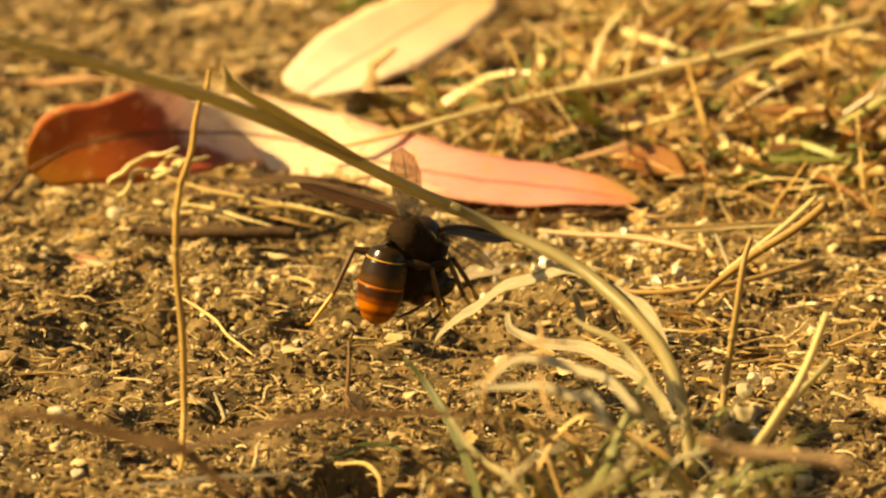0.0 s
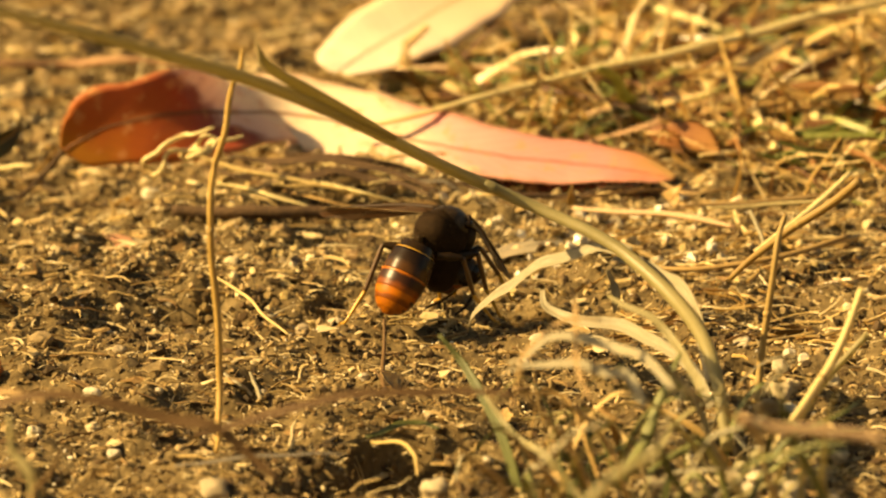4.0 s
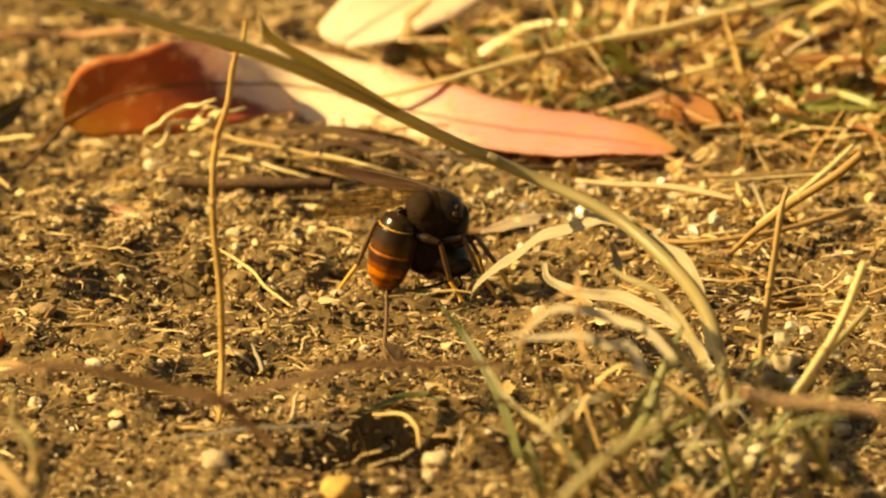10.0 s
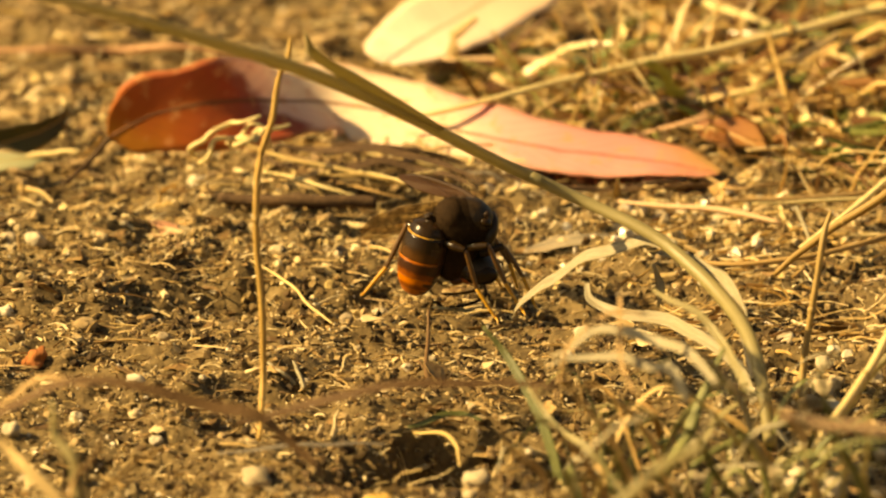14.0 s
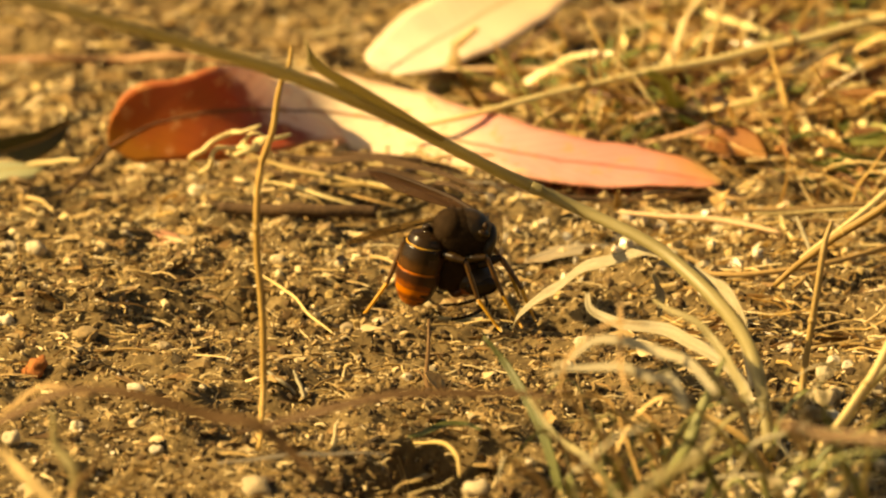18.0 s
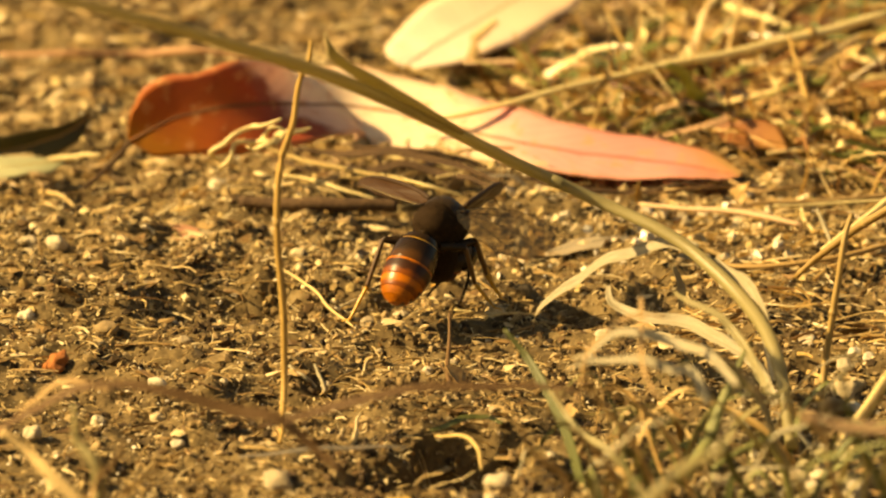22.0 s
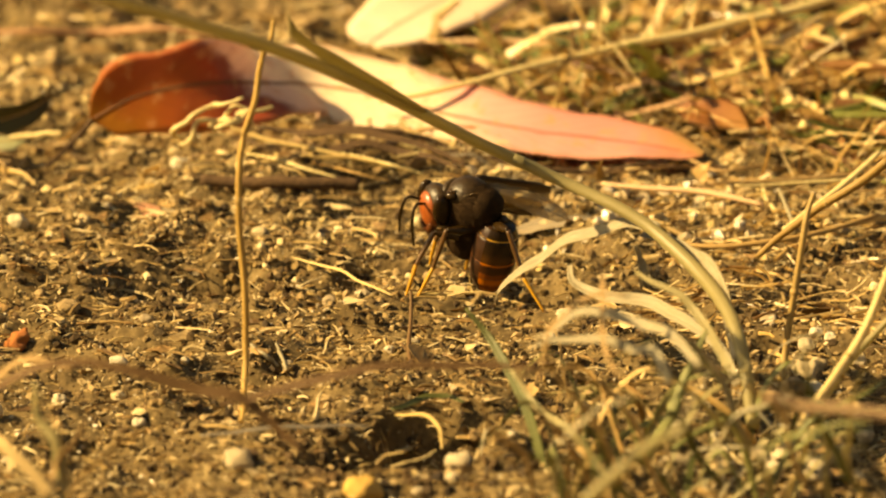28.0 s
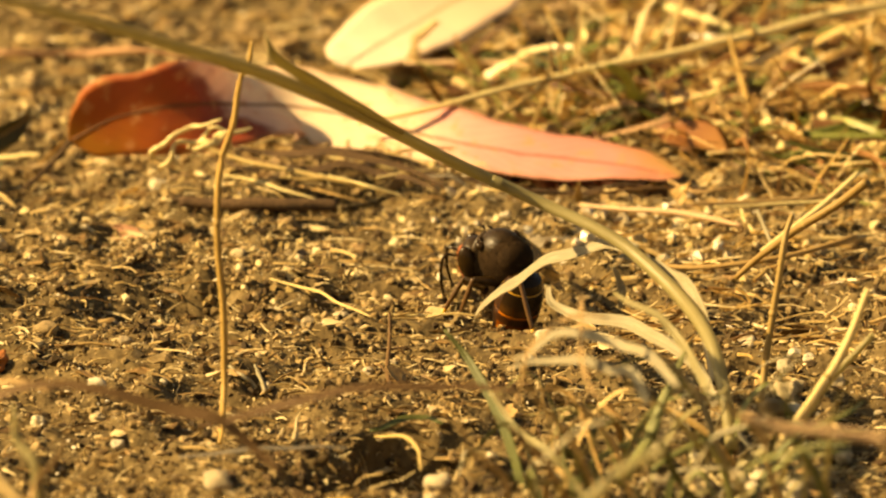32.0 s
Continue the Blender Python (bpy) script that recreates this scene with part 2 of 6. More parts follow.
LEAF_PALE = leaf_material("leaf_pale", [(0.05, (0.36, 0.35, 0.17)), (1.0, (0.48, 0.46, 0.26))], (0.40, 0.38, 0.20), (0.45, 0.40, 0.22), 0.2, vein=0.08)
LEAF_ASH = leaf_material("leaf_ash", [(0.05, (0.24, 0.185, 0.115)), (1.0, (0.31, 0.25, 0.16))], (0.22, 0.16, 0.09), (0.24, 0.17, 0.09), 0.1, vein=0.1)
LEAF_SALMON = leaf_material("leaf_salmon", [(0.05, (0.52, 0.24, 0.14)), (0.6, (0.56, 0.27, 0.17)), (1.0, (0.44, 0.22, 0.11))], (0.34, 0.15, 0.08), (0.46, 0.28, 0.14), 0.2)
LEAF_RUST = leaf_material("leaf_rust", [(0.05, (0.20, 0.07, 0.02)), (0.6, (0.24, 0.09, 0.028)), (1.0, (0.30, 0.14, 0.04))], (0.12, 0.045, 0.015), (0.14, 0.05, 0.018), 0.25)
LEAF_TAN = leaf_material("leaf_tan", [(0.05, (0.52, 0.32, 0.12)), (0.6, (0.60, 0.40, 0.17)), (1.0, (0.46, 0.26, 0.09))], (0.30, 0.15, 0.05), (0.36, 0.19, 0.06), 0.25)


# ---- shapes ----
def mesh_of(name, verts, faces, mats, smooth=True, uv=None, slots=None):
    me = bpy.data.meshes.new(name)
    me.from_pydata([tuple(float(c) * MM for c in v) for v in verts], [], [tuple(f) for f in faces])
    for m in mats if isinstance(mats, (list, tuple)) else [mats]:
        me.materials.append(m)
    if smooth:
        me.polygons.foreach_set("use_smooth", [True] * len(me.polygons))
    if slots is not None:
        me.polygons.foreach_set("material_index", slots)
    if uv is not None:
        layer = me.uv_layers.new(name="grain")
        at = np.zeros(len(me.loops), dtype=np.int32)
        me.loops.foreach_get("vertex_index", at)
        layer.data.foreach_set("uv", np.asarray(uv, dtype=np.float32)[at].ravel())
    me.update()
    return me


def curve_through(pts, count):
    """Catmull-Rom through the points, evenly over their index."""
    p = np.asarray(pts, float)
    p = np.vstack([2 * p[0] - p[1], p, 2 * p[-1] - p[-2]])
    s = np.linspace(0, len(pts) - 1, count)
    i = np.minimum(s.astype(int), len(pts) - 2)
    u = (s - i)[:, None]
    a, b, c, d = p[i], p[i + 1], p[i + 2], p[i + 3]
    return 0.5 * (2 * b + (c - a) * u + (2 * a - 5 * b + 4 * c - d) * u ** 2 + (3 * b - a - 3 * c + d) * u ** 3)


def spread_over(values, count):
    v = np.atleast_1d(np.asarray(values, float))
    return np.full(count, v[0]) if len(v) == 1 else np.interp(np.linspace(0, 1, count), np.linspace(0, 1, len(v)), v)


def frames_along(c, rolls):
    t = np.gradient(c, axis=0)
    t /= np.linalg.norm(t, axis=1)[:, None] + 1e-9
    side = np.zeros_like(t)
    last = np.cross(t[0], (0, 0, 1.0))
    if np.linalg.norm(last) < 0.2:
        last = np.array((1.0, 0, 0))
    for k in range(len(t)):
        s = np.cross(t[k], (0, 0, 1.0))
        if np.linalg.norm(s) < 0.25:
            s = last
        elif s @ last < 0:
            s = -s
        s = s - t[k] * (s @ t[k])
        last = s / (np.linalg.norm(s) + 1e-9)
        side[k] = last
    up = np.cross(side, t)
    a = np.radians(rolls)[:, None]
    return np.cos(a) * side - np.sin(a) * up, np.cos(a) * up + np.sin(a) * side


def sweep(pts, widths, section, rolls=0.0, count=24, jitter=0.0, seed=0):
    """Sweeps a closed section (unit half-width) along a curve. Gives verts, faces, uv."""
    c = curve_through(pts, count)
    if jitter:
        r = np.random.RandomState(seed)
        c = c + curve_through(r.normal(0, jitter, (max(3, count // 4), 3)), count)
    w = spread_over(widths, count)
    side, up = frames_along(c, spread_over(rolls, count))
    sec = np.asarray(section, float)
    k = len(sec)
    verts = (c[:, None] + (side[:, None] * sec[None, :, :1] + up[:, None] * sec[None, :, 1:]) * w[:, None, None] * 0.5).reshape(-1, 3)
    faces = [(i * k + j, i * k + (j + 1) % k, (i + 1) * k + (j + 1) % k, (i + 1) * k + j) for i in range(count - 1) for j in range(k)]
    faces += [tuple(range(k))[::-1], tuple((count - 1) * k + j for j in range(k))]
    along = np.repeat(np.linspace(0, 1, count), k)
    across = np.tile(sec[:, 0] * 0.5 + 0.5, count)
    return verts, faces, np.stack([along, across], 1)


def ring(k=8, flat=1.0, groove=0.0):
    return [(math.cos(2 * math.pi * i / k) * (1 - groove * (i % 2)), math.sin(2 * math.pi * i / k) * flat * (1 - groove * (i % 2))) for i in range(k)]


def strip(fold=0.25, thick=0.08, n=5, sag=0.0):
    """A blade's section: a shallow V, with thickness."""
    top = [(-1 + 2 * i / (n - 1), fold * abs(-1 + 2 * i / (n - 1)) - sag * (1 - (-1 + 2 * i / (n - 1)) ** 2)) for i in range(n)]
    return [(u, v + thick) for u, v in top] + [(u, v - thick) for u, v in reversed(top)]


def part(name, data, parent=None, label=""):
    ob = new(name, data)
    if parent is not None:
        ob.parent = parent
    if label:
        ob["label"] = label
    return ob


def stem(name, pts, widths, mat, label, category="grass stem", section=None, rolls=0.0, count=28, group="", jitter=0.15, seed=0, joints=()):
    v, f, uv = sweep(pts, widths, section or ring(8), rolls, count, jitter, seed)
    if not joints:
        return tagged(new(name, mesh_of(name, v, f, mat, uv=uv)), label, category, group)
    root = tagged(new(name), label, category, group)
    part("stalk", mesh_of(name, v, f, mat, uv=uv), root)
    mids = v.reshape(count, -1, 3).mean(1)
    fat = spread_over(widths, count)
    for at in joints:
        k = min(count - 2, max(1, int(at * (count - 1))))
        a, b, c = lerp(mids[k], mids[k - 1], 0.35), mids[k], lerp(mids[k], mids[k + 1], 0.35)
        jv, jf, juv = sweep([a, b, c], [fat[k] * 1.0, fat[k] * 1.28, fat[k] * 1.0], ring(8), 0, 7)
        part("node", mesh_of("node", jv, jf, NODE, uv=juv), root, "swollen joint")
    return root


# ---- ground ----
def lattice(seed, n=256):
    return np.random.RandomState(seed).rand(n, n)


LATTICES = [lattice(k) for k in range(6)]


def value_noise(x, y, size, which):
    g = LATTICES[which]
    u, v = np.asarray(x) / size + 37.3 * which, np.asarray(y) / size + 11.7 * which
    i, j = np.floor(u).astype(int), np.floor(v).astype(int)
    a, b = u - i, v - j
    a, b = a * a * (3 - 2 * a), b * b * (3 - 2 * b)
    i0, i1, j0, j1 = i % 256, (i + 1) % 256, j % 256, (j + 1) % 256
    return (g[i0, j0] * (1 - a) + g[i1, j0] * a) * (1 - b) + (g[i0, j1] * (1 - a) + g[i1, j1] * a) * b - 0.5


HOLE = (1.2, -115.9)


DIPS = [(21.6, -33.6, 10, 10.8, 3.8), (13.8, -28.9, 7, 9.5, 2.6), (51.1, -39.8, 8, 9.5, 3.4), (-28.5, -30.4, 12, 12.2, 2.0), (-50.4, 36.0, 9, 9.5, 3.6), (-38.4, -12.8, 7, 9.5, -2), (7.4, -47.7, 8, 8.1, -1.2), (-11.6, -123.7, 7, 8.1, 3), (55.9, -33.6, 7, 8.1, 3), (4.7, -109.5, 5.5, 9.0, 5.5), (-10.8, -121.8, 6.5, 8.0, 5.0), (-0.2, -123.4, 4.0, 6.0, 4.0), (22.7, -91.3, 4.5, 5.0, 3.0), (16.7, -95.5, 3.5, 5.0, 2.5), (-24.0, -25.2, 12.0, 7.0, 2.2), (-50.6, 34.6, 8.0, 5.0, 3.6), (-41.6, 35.6, 7.0, 5.0, 3.0)]  # hollows and mounds; the first two are dug to deepen the hornet's shadow


def ground_z(x, y):
    """Height of the soil in mm: gentle swells, crusted ledges, clods, crumbs, and a small burrow."""
    x, y = np.asarray(x, float), np.asarray(y, float)
    near = np.exp(-((x / 300) ** 2 + (y / 400) ** 2))
    wx, wy = x + 5 * value_noise(x, y, 9, 3), y + 5 * value_noise(x, y, 9, 4)
    z = 3.0 * value_noise(x, y, 60, 0) + 2.8 * value_noise(wx, wy, 17, 1) + 3.2 * value_noise(wx, wy, 6.5, 2)
    z = z + 1.5 * np.clip(value_noise(wx, wy, 15, 5) / 0.10, -0.5, 0.5)
    z = z + (1.2 * value_noise(x, y, 2.6, 3) + 0.8 * value_noise(x, y, 1.3, 1) + 0.5 * value_noise(x, y, 0.7, 4)) * near
    d = ((x - HOLE[0]) / 9.5) ** 2 + ((y - HOLE[1]) / 15.0) ** 2
    z = z - (12.0 + 9.0 * value_noise(x, y, 3.0, 5)) * np.exp(-d ** 3) + 1.2 * np.exp(-(np.sqrt(d) - 1.35) ** 2 * 8)
    for x0, y0, rx, ry, depth in DIPS:
        z = z - depth * np.exp(-((x - x0) / rx) ** 2 - ((y - y0) / ry) ** 2)
    return z - 0.6


SOIL_GRID = ground_z(*np.meshgrid(np.arange(-120, 130, 0.5), np.arange(-300, 260, 0.5), indexing="ij")).tolist()


def soil_at(x, y):
    """The soil's height at one place, from the half-millimetre grid."""
    u, v = min(498.0, max(0.0, (x + 120) * 2)), min(1118.0, max(0.0, (y + 300) * 2))
    i, j = int(u), int(v)
    a, b = u - i, v - j
    p, q = SOIL_GRID[i], SOIL_GRID[i + 1]
    return (p[j] * (1 - a) + q[j] * a) * (1 - b) + (p[j + 1] * (1 - a) + q[j + 1] * a) * b


def axis_of(lo, hi, step, far):
    core = np.arange(lo, hi + step / 2, step)
    out = [step]
    while out[-1] < far:
        out.append(out[-1] * 1.45 + step)
    out = np.array(out)
    return np.concatenate([lo - out[::-1], core, hi + out])


def build_ground():
    xs, ys = axis_of(-84, 90, 0.45, 60000.0), axis_of(-190, 214, 0.55, 60000.0)
    gx, gy = np.meshgrid(xs, ys, indexing="ij")
    nx, ny = len(xs), len(ys)
    base = (np.arange(nx - 1)[:, None] * ny + np.arange(ny - 1)[None]).ravel()
    quads = np.stack([base, base + ny, base + ny + 1, base + 1], 1)
    me = raw_mesh("ground", np.stack([gx, gy, ground_z(gx, gy)], -1).reshape(-1, 3), quads.ravel(), np.full(len(quads), 4), SOIL, True)
    tagged(new("ground", me), "dry brown gritty soil with crumbs and chaff", "ground", kind="structure")


ICO_V, ICO_F = [], []


def fill_ico():
    bm = bmesh.new()
    bmesh.ops.create_icosphere(bm, subdivisions=1, radius=1.0)
    bm.verts.ensure_lookup_table()
    ICO_V.extend(tuple(v.co) for v in bm.verts)
    ICO_F.extend(tuple(v.index for v in f.verts) for f in bm.faces)
    bm.free()


fill_ico()


def raw_mesh(name, verts, corners, totals, mat, smooth=False):
    """A mesh (mm) from its face corners in a row and the number of corners of each face."""
    me = bpy.data.meshes.new(name)
    me.vertices.add(len(verts))
    me.vertices.foreach_set("co", (np.asarray(verts, float) * MM).ravel())
    me.loops.add(len(corners))
    me.loops.foreach_set("vertex_index", np.asarray(corners, np.int32))
    me.polygons.add(len(totals))
    me.polygons.foreach_set("loop_start", np.concatenate([[0], np.cumsum(totals)[:-1]]).astype(np.int32))
    me.update(calc_edges=True)
    me.polygons.foreach_set("use_smooth", [smooth] * len(totals))
    me.materials.append(mat)
    return me


def joined(name, blocks, mat, label, category, smooth=False):
    """One object of many small pieces (verts, faces in mm)."""
    corners, totals, at = [], [], 0
    for v, f in blocks:
        for q in f:
            corners.extend(i + at for i in q)
            totals.append(len(q))
        at += len(v)
    return tagged(new(name, raw_mesh(name, np.concatenate([b[0] for b in blocks]), corners, totals, mat, smooth)), label, category, kind="stuff")


def scatter_lumps(name, count, sizes, mat, label, category, seed, area=(-80, 86, -184, 120), sink=0.25, power=2.5):
    r = np.random.RandomState(seed)
    x, y = r.uniform(area[0], area[1], count), r.uniform(area[2], area[3], count)
    size = sizes[0] + (sizes[1] - sizes[0]) * r.rand(count) ** power
    v = np.array(ICO_V)[None] * (1 + r.normal(0, 0.26, (count, len(ICO_V), 1)))
    v = v * np.stack([r.uniform(0.75, 1.3, count), r.uniform(0.75, 1.3, count), r.uniform(0.5, 0.95, count)], 1)[:, None]
    q = r.normal(size=(count, 4))
    qw, qx, qy, qz = (q / np.linalg.norm(q, axis=1)[:, None]).T
    turns = np.array([[1 - 2 * (qy * qy + qz * qz), 2 * (qx * qy - qz * qw), 2 * (qx * qz + qy * qw)], [2 * (qx * qy + qz * qw), 1 - 2 * (qx * qx + qz * qz), 2 * (qy * qz - qx * qw)], [2 * (qx * qz - qy * qw), 2 * (qy * qz + qx * qw), 1 - 2 * (qx * qx + qy * qy)]])
    v = np.einsum("ijn,nkj->nki", turns, v) * size[:, None, None] + np.stack([x, y, ground_z(x, y) + size * sink], 1)[:, None]
    f = np.array(ICO_F)[None] + (np.arange(count) * len(ICO_V))[:, None, None]
    return tagged(new(name, raw_mesh(name, v.reshape(-1, 3), f.ravel(), np.full(count * len(ICO_F), 3), mat)), label, category, kind="stuff")


def strand(r, base, heading, length, width, arch, bend, seg=5, sides=3, lift=0.0, drop=0.0):
    """A thin bent strand: verts and faces in mm."""
    s = np.linspace(0, 1, seg)
    h = heading + bend * (s - 0.5)
    step = length / (seg - 1)
    x = np.concatenate([[0], np.cumsum(np.cos(h[:-1]) * step)])
    y = np.concatenate([[0], np.cumsum(np.sin(h[:-1]) * step)])
    z = lift * s + arch * 4 * s * (1 - s) - drop * s * s
    c = np.stack([x, y, z], 1) + base
    side, up = frames_along(c, np.full(seg, r.uniform(0, 90)))
    sec = np.array(ring(sides, r.uniform(0.35, 0.9)))
    w = width * (1 - 0.6 * s)
    v = (c[:, None] + (side[:, None] * sec[None, :, :1] + up[:, None] * sec[None, :, 1:]) * w[:, None, None] * 0.5).reshape(-1, 3)
    f = [(i * sides + j, i * sides + (j + 1) % sides, (i + 1) * sides + (j + 1) % sides, (i + 1) * sides + j) for i in range(seg - 1) for j in range(sides)]
    return v, f


build_ground()

# ---- large leaves ----
def leaf(name, pts, widths, rolls, mat, label, fold=0.12, sag=0.0, thick=0.018, stalk=None, count=44, jitter=0.0, rib=None):
    v, f, uv = sweep(pts, widths, strip(fold, thick, 11, sag), rolls, count, jitter, 5)
    mid = np.repeat(v.reshape(count, -1, 3).mean(1), 22, axis=0)
    edge = np.abs(uv[:, 1] - 0.5) * 2
    wave = value_noise(uv[:, 0] * 90 + 7 * np.sign(uv[:, 1] - 0.5), uv[:, 0] * 31, 5.0, 1) * 0.16 + value_noise(uv[:, 0] * 300, uv[:, 1] * 9, 5.0, 3) * 0.07
    v = v + (v - mid) * (wave * edge ** 2)[:, None]
    v[:, 2] += value_noise(v[:, 0], v[:, 1] + v[:, 2], 7.0, 2) * 1.1 * edge + value_noise(v[:, 0], v[:, 1] + v[:, 2], 2.2, 4) * 0.25
    root = new(name)
    part("blade", mesh_of(name, v, f, mat, uv=uv), root)
    line = v.reshape(count, -1, 3)[:, 5] * 0.5 + v.reshape(count, -1, 3)[:, 16] * 0.5
    rv, rf, ruv = sweep(line[1:-1], [0.42, 0.36, 0.3, 0.1], ring(6), 0, count - 2)
    part("midrib", mesh_of("midrib", rv, rf, rib or BROWN, uv=ruv), root)
    if stalk:
        v, f, uv = sweep(stalk[0], stalk[1], ring(8), 0, 14)
        part("leaf_stalk", mesh_of("leaf_stalk", v, f, BARK, uv=uv), root)
    return tagged(root, label, "leaf")


leaf("fallen_leaf", [(-48.8, 46.1, 4.5), (-46.4, 46.1, 6.0), (-41.8, 46.1, 8.2), (-33.6, 46.1, 9.9), (-27.9, 48.1, 9.6), (-22.6, 52.1, 8.5), (-17.3, 59.8, 6.5), (-8.9, 57.7, 5.6), (-0.6, 51.6, 4.8), (9.3, 45.6, 4.0), (16.6, 42.4, 3.4), (24.0, 40.5, 3.0), (32.2, 37.5, 2.6), (37.2, 35.2, 2.2), (40.3, 33.9, 2.0)],
     [0.8, 8.8, 13.0, 13.4, 13.4, 13.8, 14.5, 14.5, 13.2, 11.4, 11.0, 10.2, 8.4, 5.0, 0.8], [90, 90, 90, 88, 72, 38, 34, 31, 28, 26, 24, 22, 20, 18, 16], LEAF_RED,
     "long twisted fallen leaf, red to cream and pink", 0.1, stalk=([(-48.7, 46.1, 4.5), (-50.8, 42.1, 2.8), (-53.1, 36.4, 1.6), (-55.0, 32.8, 0.8)], [0.9, 0.7, 0.6, 0.6]), count=72, rib=RIB)
leaf("fallen_leaf", [(-8.5, 96.0, 4.0), (-7.7, 98.0, 4.4), (-5.8, 102.0, 4.8), (-2.4, 108.0, 5.6), (2.8, 117.0, 6.5), (8.9, 128.0, 7.6), (15.0, 139.0, 8.6), (20.4, 148.0, 9.4)],
     [3.5, 9.0, 13.0, 16.0, 18.0, 18.0, 14.0, 2.0], [8, 8, 8, 8, 8, 8, 8, 8], LEAF_CREAM, "pale cream fallen leaf bleached by the sun", 0.03, 0.0, rib=RIB)
leaf("fallen_leaf", [(-55.3, 66.0, 4.1), (-57.6, 65.0, 2.2), (-61.6, 64.0, 0.6), (-67.4, 63.0, -0.6), (-72.4, 62.0, -1.4)],
     [0.6, 3.4, 4.6, 5.0, 4.0], [-84, -84, -84, -84, -84], LEAF_GREEN, "dark olive half-folded fallen leaf", 0.3)
leaf("fallen_leaf", [(-58.6, 49.5, 1.0), (-62.2, 47.5, 1.0), (-66.6, 45.0, 1.0), (-71.5, 42.3, 1.0)], [0.8, 7.0, 9.0, 8.0], [-8, -6, -6, -6], LEAF_PALE, "pale grey-green fallen leaf lying flat", 0.08)

# ---- stalks and blades ----
CULM_LINE = [(42.6, -114.5, 1.3), (41.7, -110.2, 7.8), (40.3, -103.0, 12.4), (37.4, -91.7, 14.8), (32.4, -83.5, 18.2), (26.8, -78.3, 21.3), (16.4, -73.2, 25.2), (5.7, -77.9, 31.5), (-6.2, -99.5, 42.9), (-17.6, -127.8, 54.6), (-27.0, -159.1, 65.1), (-37.7, -197.5, 77.3), (-47.5, -236.0, 89.0), (-58.6, -275.0, 100.6)]
culm = new("grass_culm")
v, f, uv = sweep(CULM_LINE, [1.8, 1.8, 1.9, 2.0, 1.9, 1.7, 1.65, 1.65, 1.75, 1.8, 1.7, 1.5, 1.3, 1.1], ring(10, 1.0, 0.03), 0, 90)
part("stem", mesh_of("stem", v, f, CULM, uv=uv), culm)
v, f, uv = sweep([(13.1, -74.6, 27.2), (12.3, -74.6, 27.5), (11.7, -74.5, 27.8)], [1.64, 1.72, 1.64], ring(10), 0, 8)
part("node", mesh_of("node", v, f, CULM, uv=uv), culm, "swollen pale joint")
v, f, uv = sweep([(-0.3, -89.6, 37.7), (-6.2, -101.3, 43.7), (-12.0, -114.1, 50.2), (-16.2, -123.4, 55.3), (-17.2, -125.8, 57.9), (-17.7, -126.4, 59.7)], [1.2, 2.4, 2.6, 1.8, 0.8, 0.2], strip(0.4, 0.12), 12, 20)
part("leaf_sheath", mesh_of("leaf_sheath", v, f, CULM, uv=uv), culm, "pale split sheath peeling off the stem")
tagged(culm, "long pale green-gold grass stem arching over the soil", "grass stem")

stem("dry_blade", [(8.8, -66.0, 6.0), (11.2, -68.0, 9.5), (14.6, -70.0, 12.5), (19.1, -72.0, 15.4), (23.0, -74.0, 17.5), (26.9, -77.0, 19.2), (30.6, -80.0, 19.2)], [0.5, 1.3, 1.9, 2.3, 2.5, 2.5, 2.0], PALE,
     "dry whitish curled grass blade arching to the ground", "grass blade", strip(0.45, 0.03, 7), [50, 45, 40, 35, 30, 30, 35], 36, "", 0.3, 1)
stem("dry_blade", [(28.8, -76.0, 18.3), (32.9, -80.0, 17.6), (36.3, -86.0, 16.5), (38.8, -92.0, 14.5), (40.3, -99.0, 11.7), (41.0, -106.0, 8.6)], [1.0, 1.8, 2.4, 2.4, 2.0, 1.4], PALE,
     "wide bleached sheath blade wrapped along the stem", "grass blade", strip(0.5, 0.03, 7), [20, 28, 40, 50, 55, 60], 30, "", 0.35, 2)
stem("dry_blade", [(18.7, -72.0, 12.5), (21.0, -74.0, 10.2), (24.3, -78.0, 9.4), (29.5, -83.0, 9.9), (34.6, -90.0, 9.9), (38.8, -98.0, 7.6), (41.2, -107.0, 5.0)], [0.6, 1.3, 1.7, 1.8, 1.7, 1.5, 1.2], PALE,
     "dry whitish drooping grass blade", "grass blade", strip(0.4, 0.03, 7), [30, 35, 45, 50, 50, 45, 40], 36, "", 0.35, 3)
stem("dry_blade", [(13.6, -150.0, 23.0), (16.5, -150.0, 24.8), (20.8, -151.0, 26.2), (25.7, -154.0, 26.4), (29.9, -159.0, 25.4), (33.9, -166.0, 23.6)], [0.3, 0.8, 1.2, 1.5, 1.3, 1.0], PALE,
     "thin bleached grass blade, curled", "grass blade", strip(0.4, 0.04, 5), [30, 40, 45, 45, 40, 40], 30, "", 0.4, 4)
stem("dry_blade", [(12.5, -162.0, 23.6), (17.1, -162.0, 25.2), (22.7, -164.0, 26.3), (27.6, -168.0, 25.7), (30.9, -173.0, 23.3)], [0.3, 0.9, 1.3, 1.4, 1.1], PALE,
     "bleached dry grass blade in the clump", "grass blade", strip(0.4, 0.05, 5), [30, 40, 45, 45, 40], 28, "", 0.4, 5)
stem("dry_blade", [(27.1, -122.0, 24.1), (31.3, -126.0, 22.5), (35.6, -132.0, 19.9), (38.6, -140.0, 16.0)], [0.4, 1.0, 1.2, 1.0], CULM, "yellowish dry grass blade in the clump", "grass blade", strip(0.35, 0.05, 5), 35, 24, "", 0.3, 6)
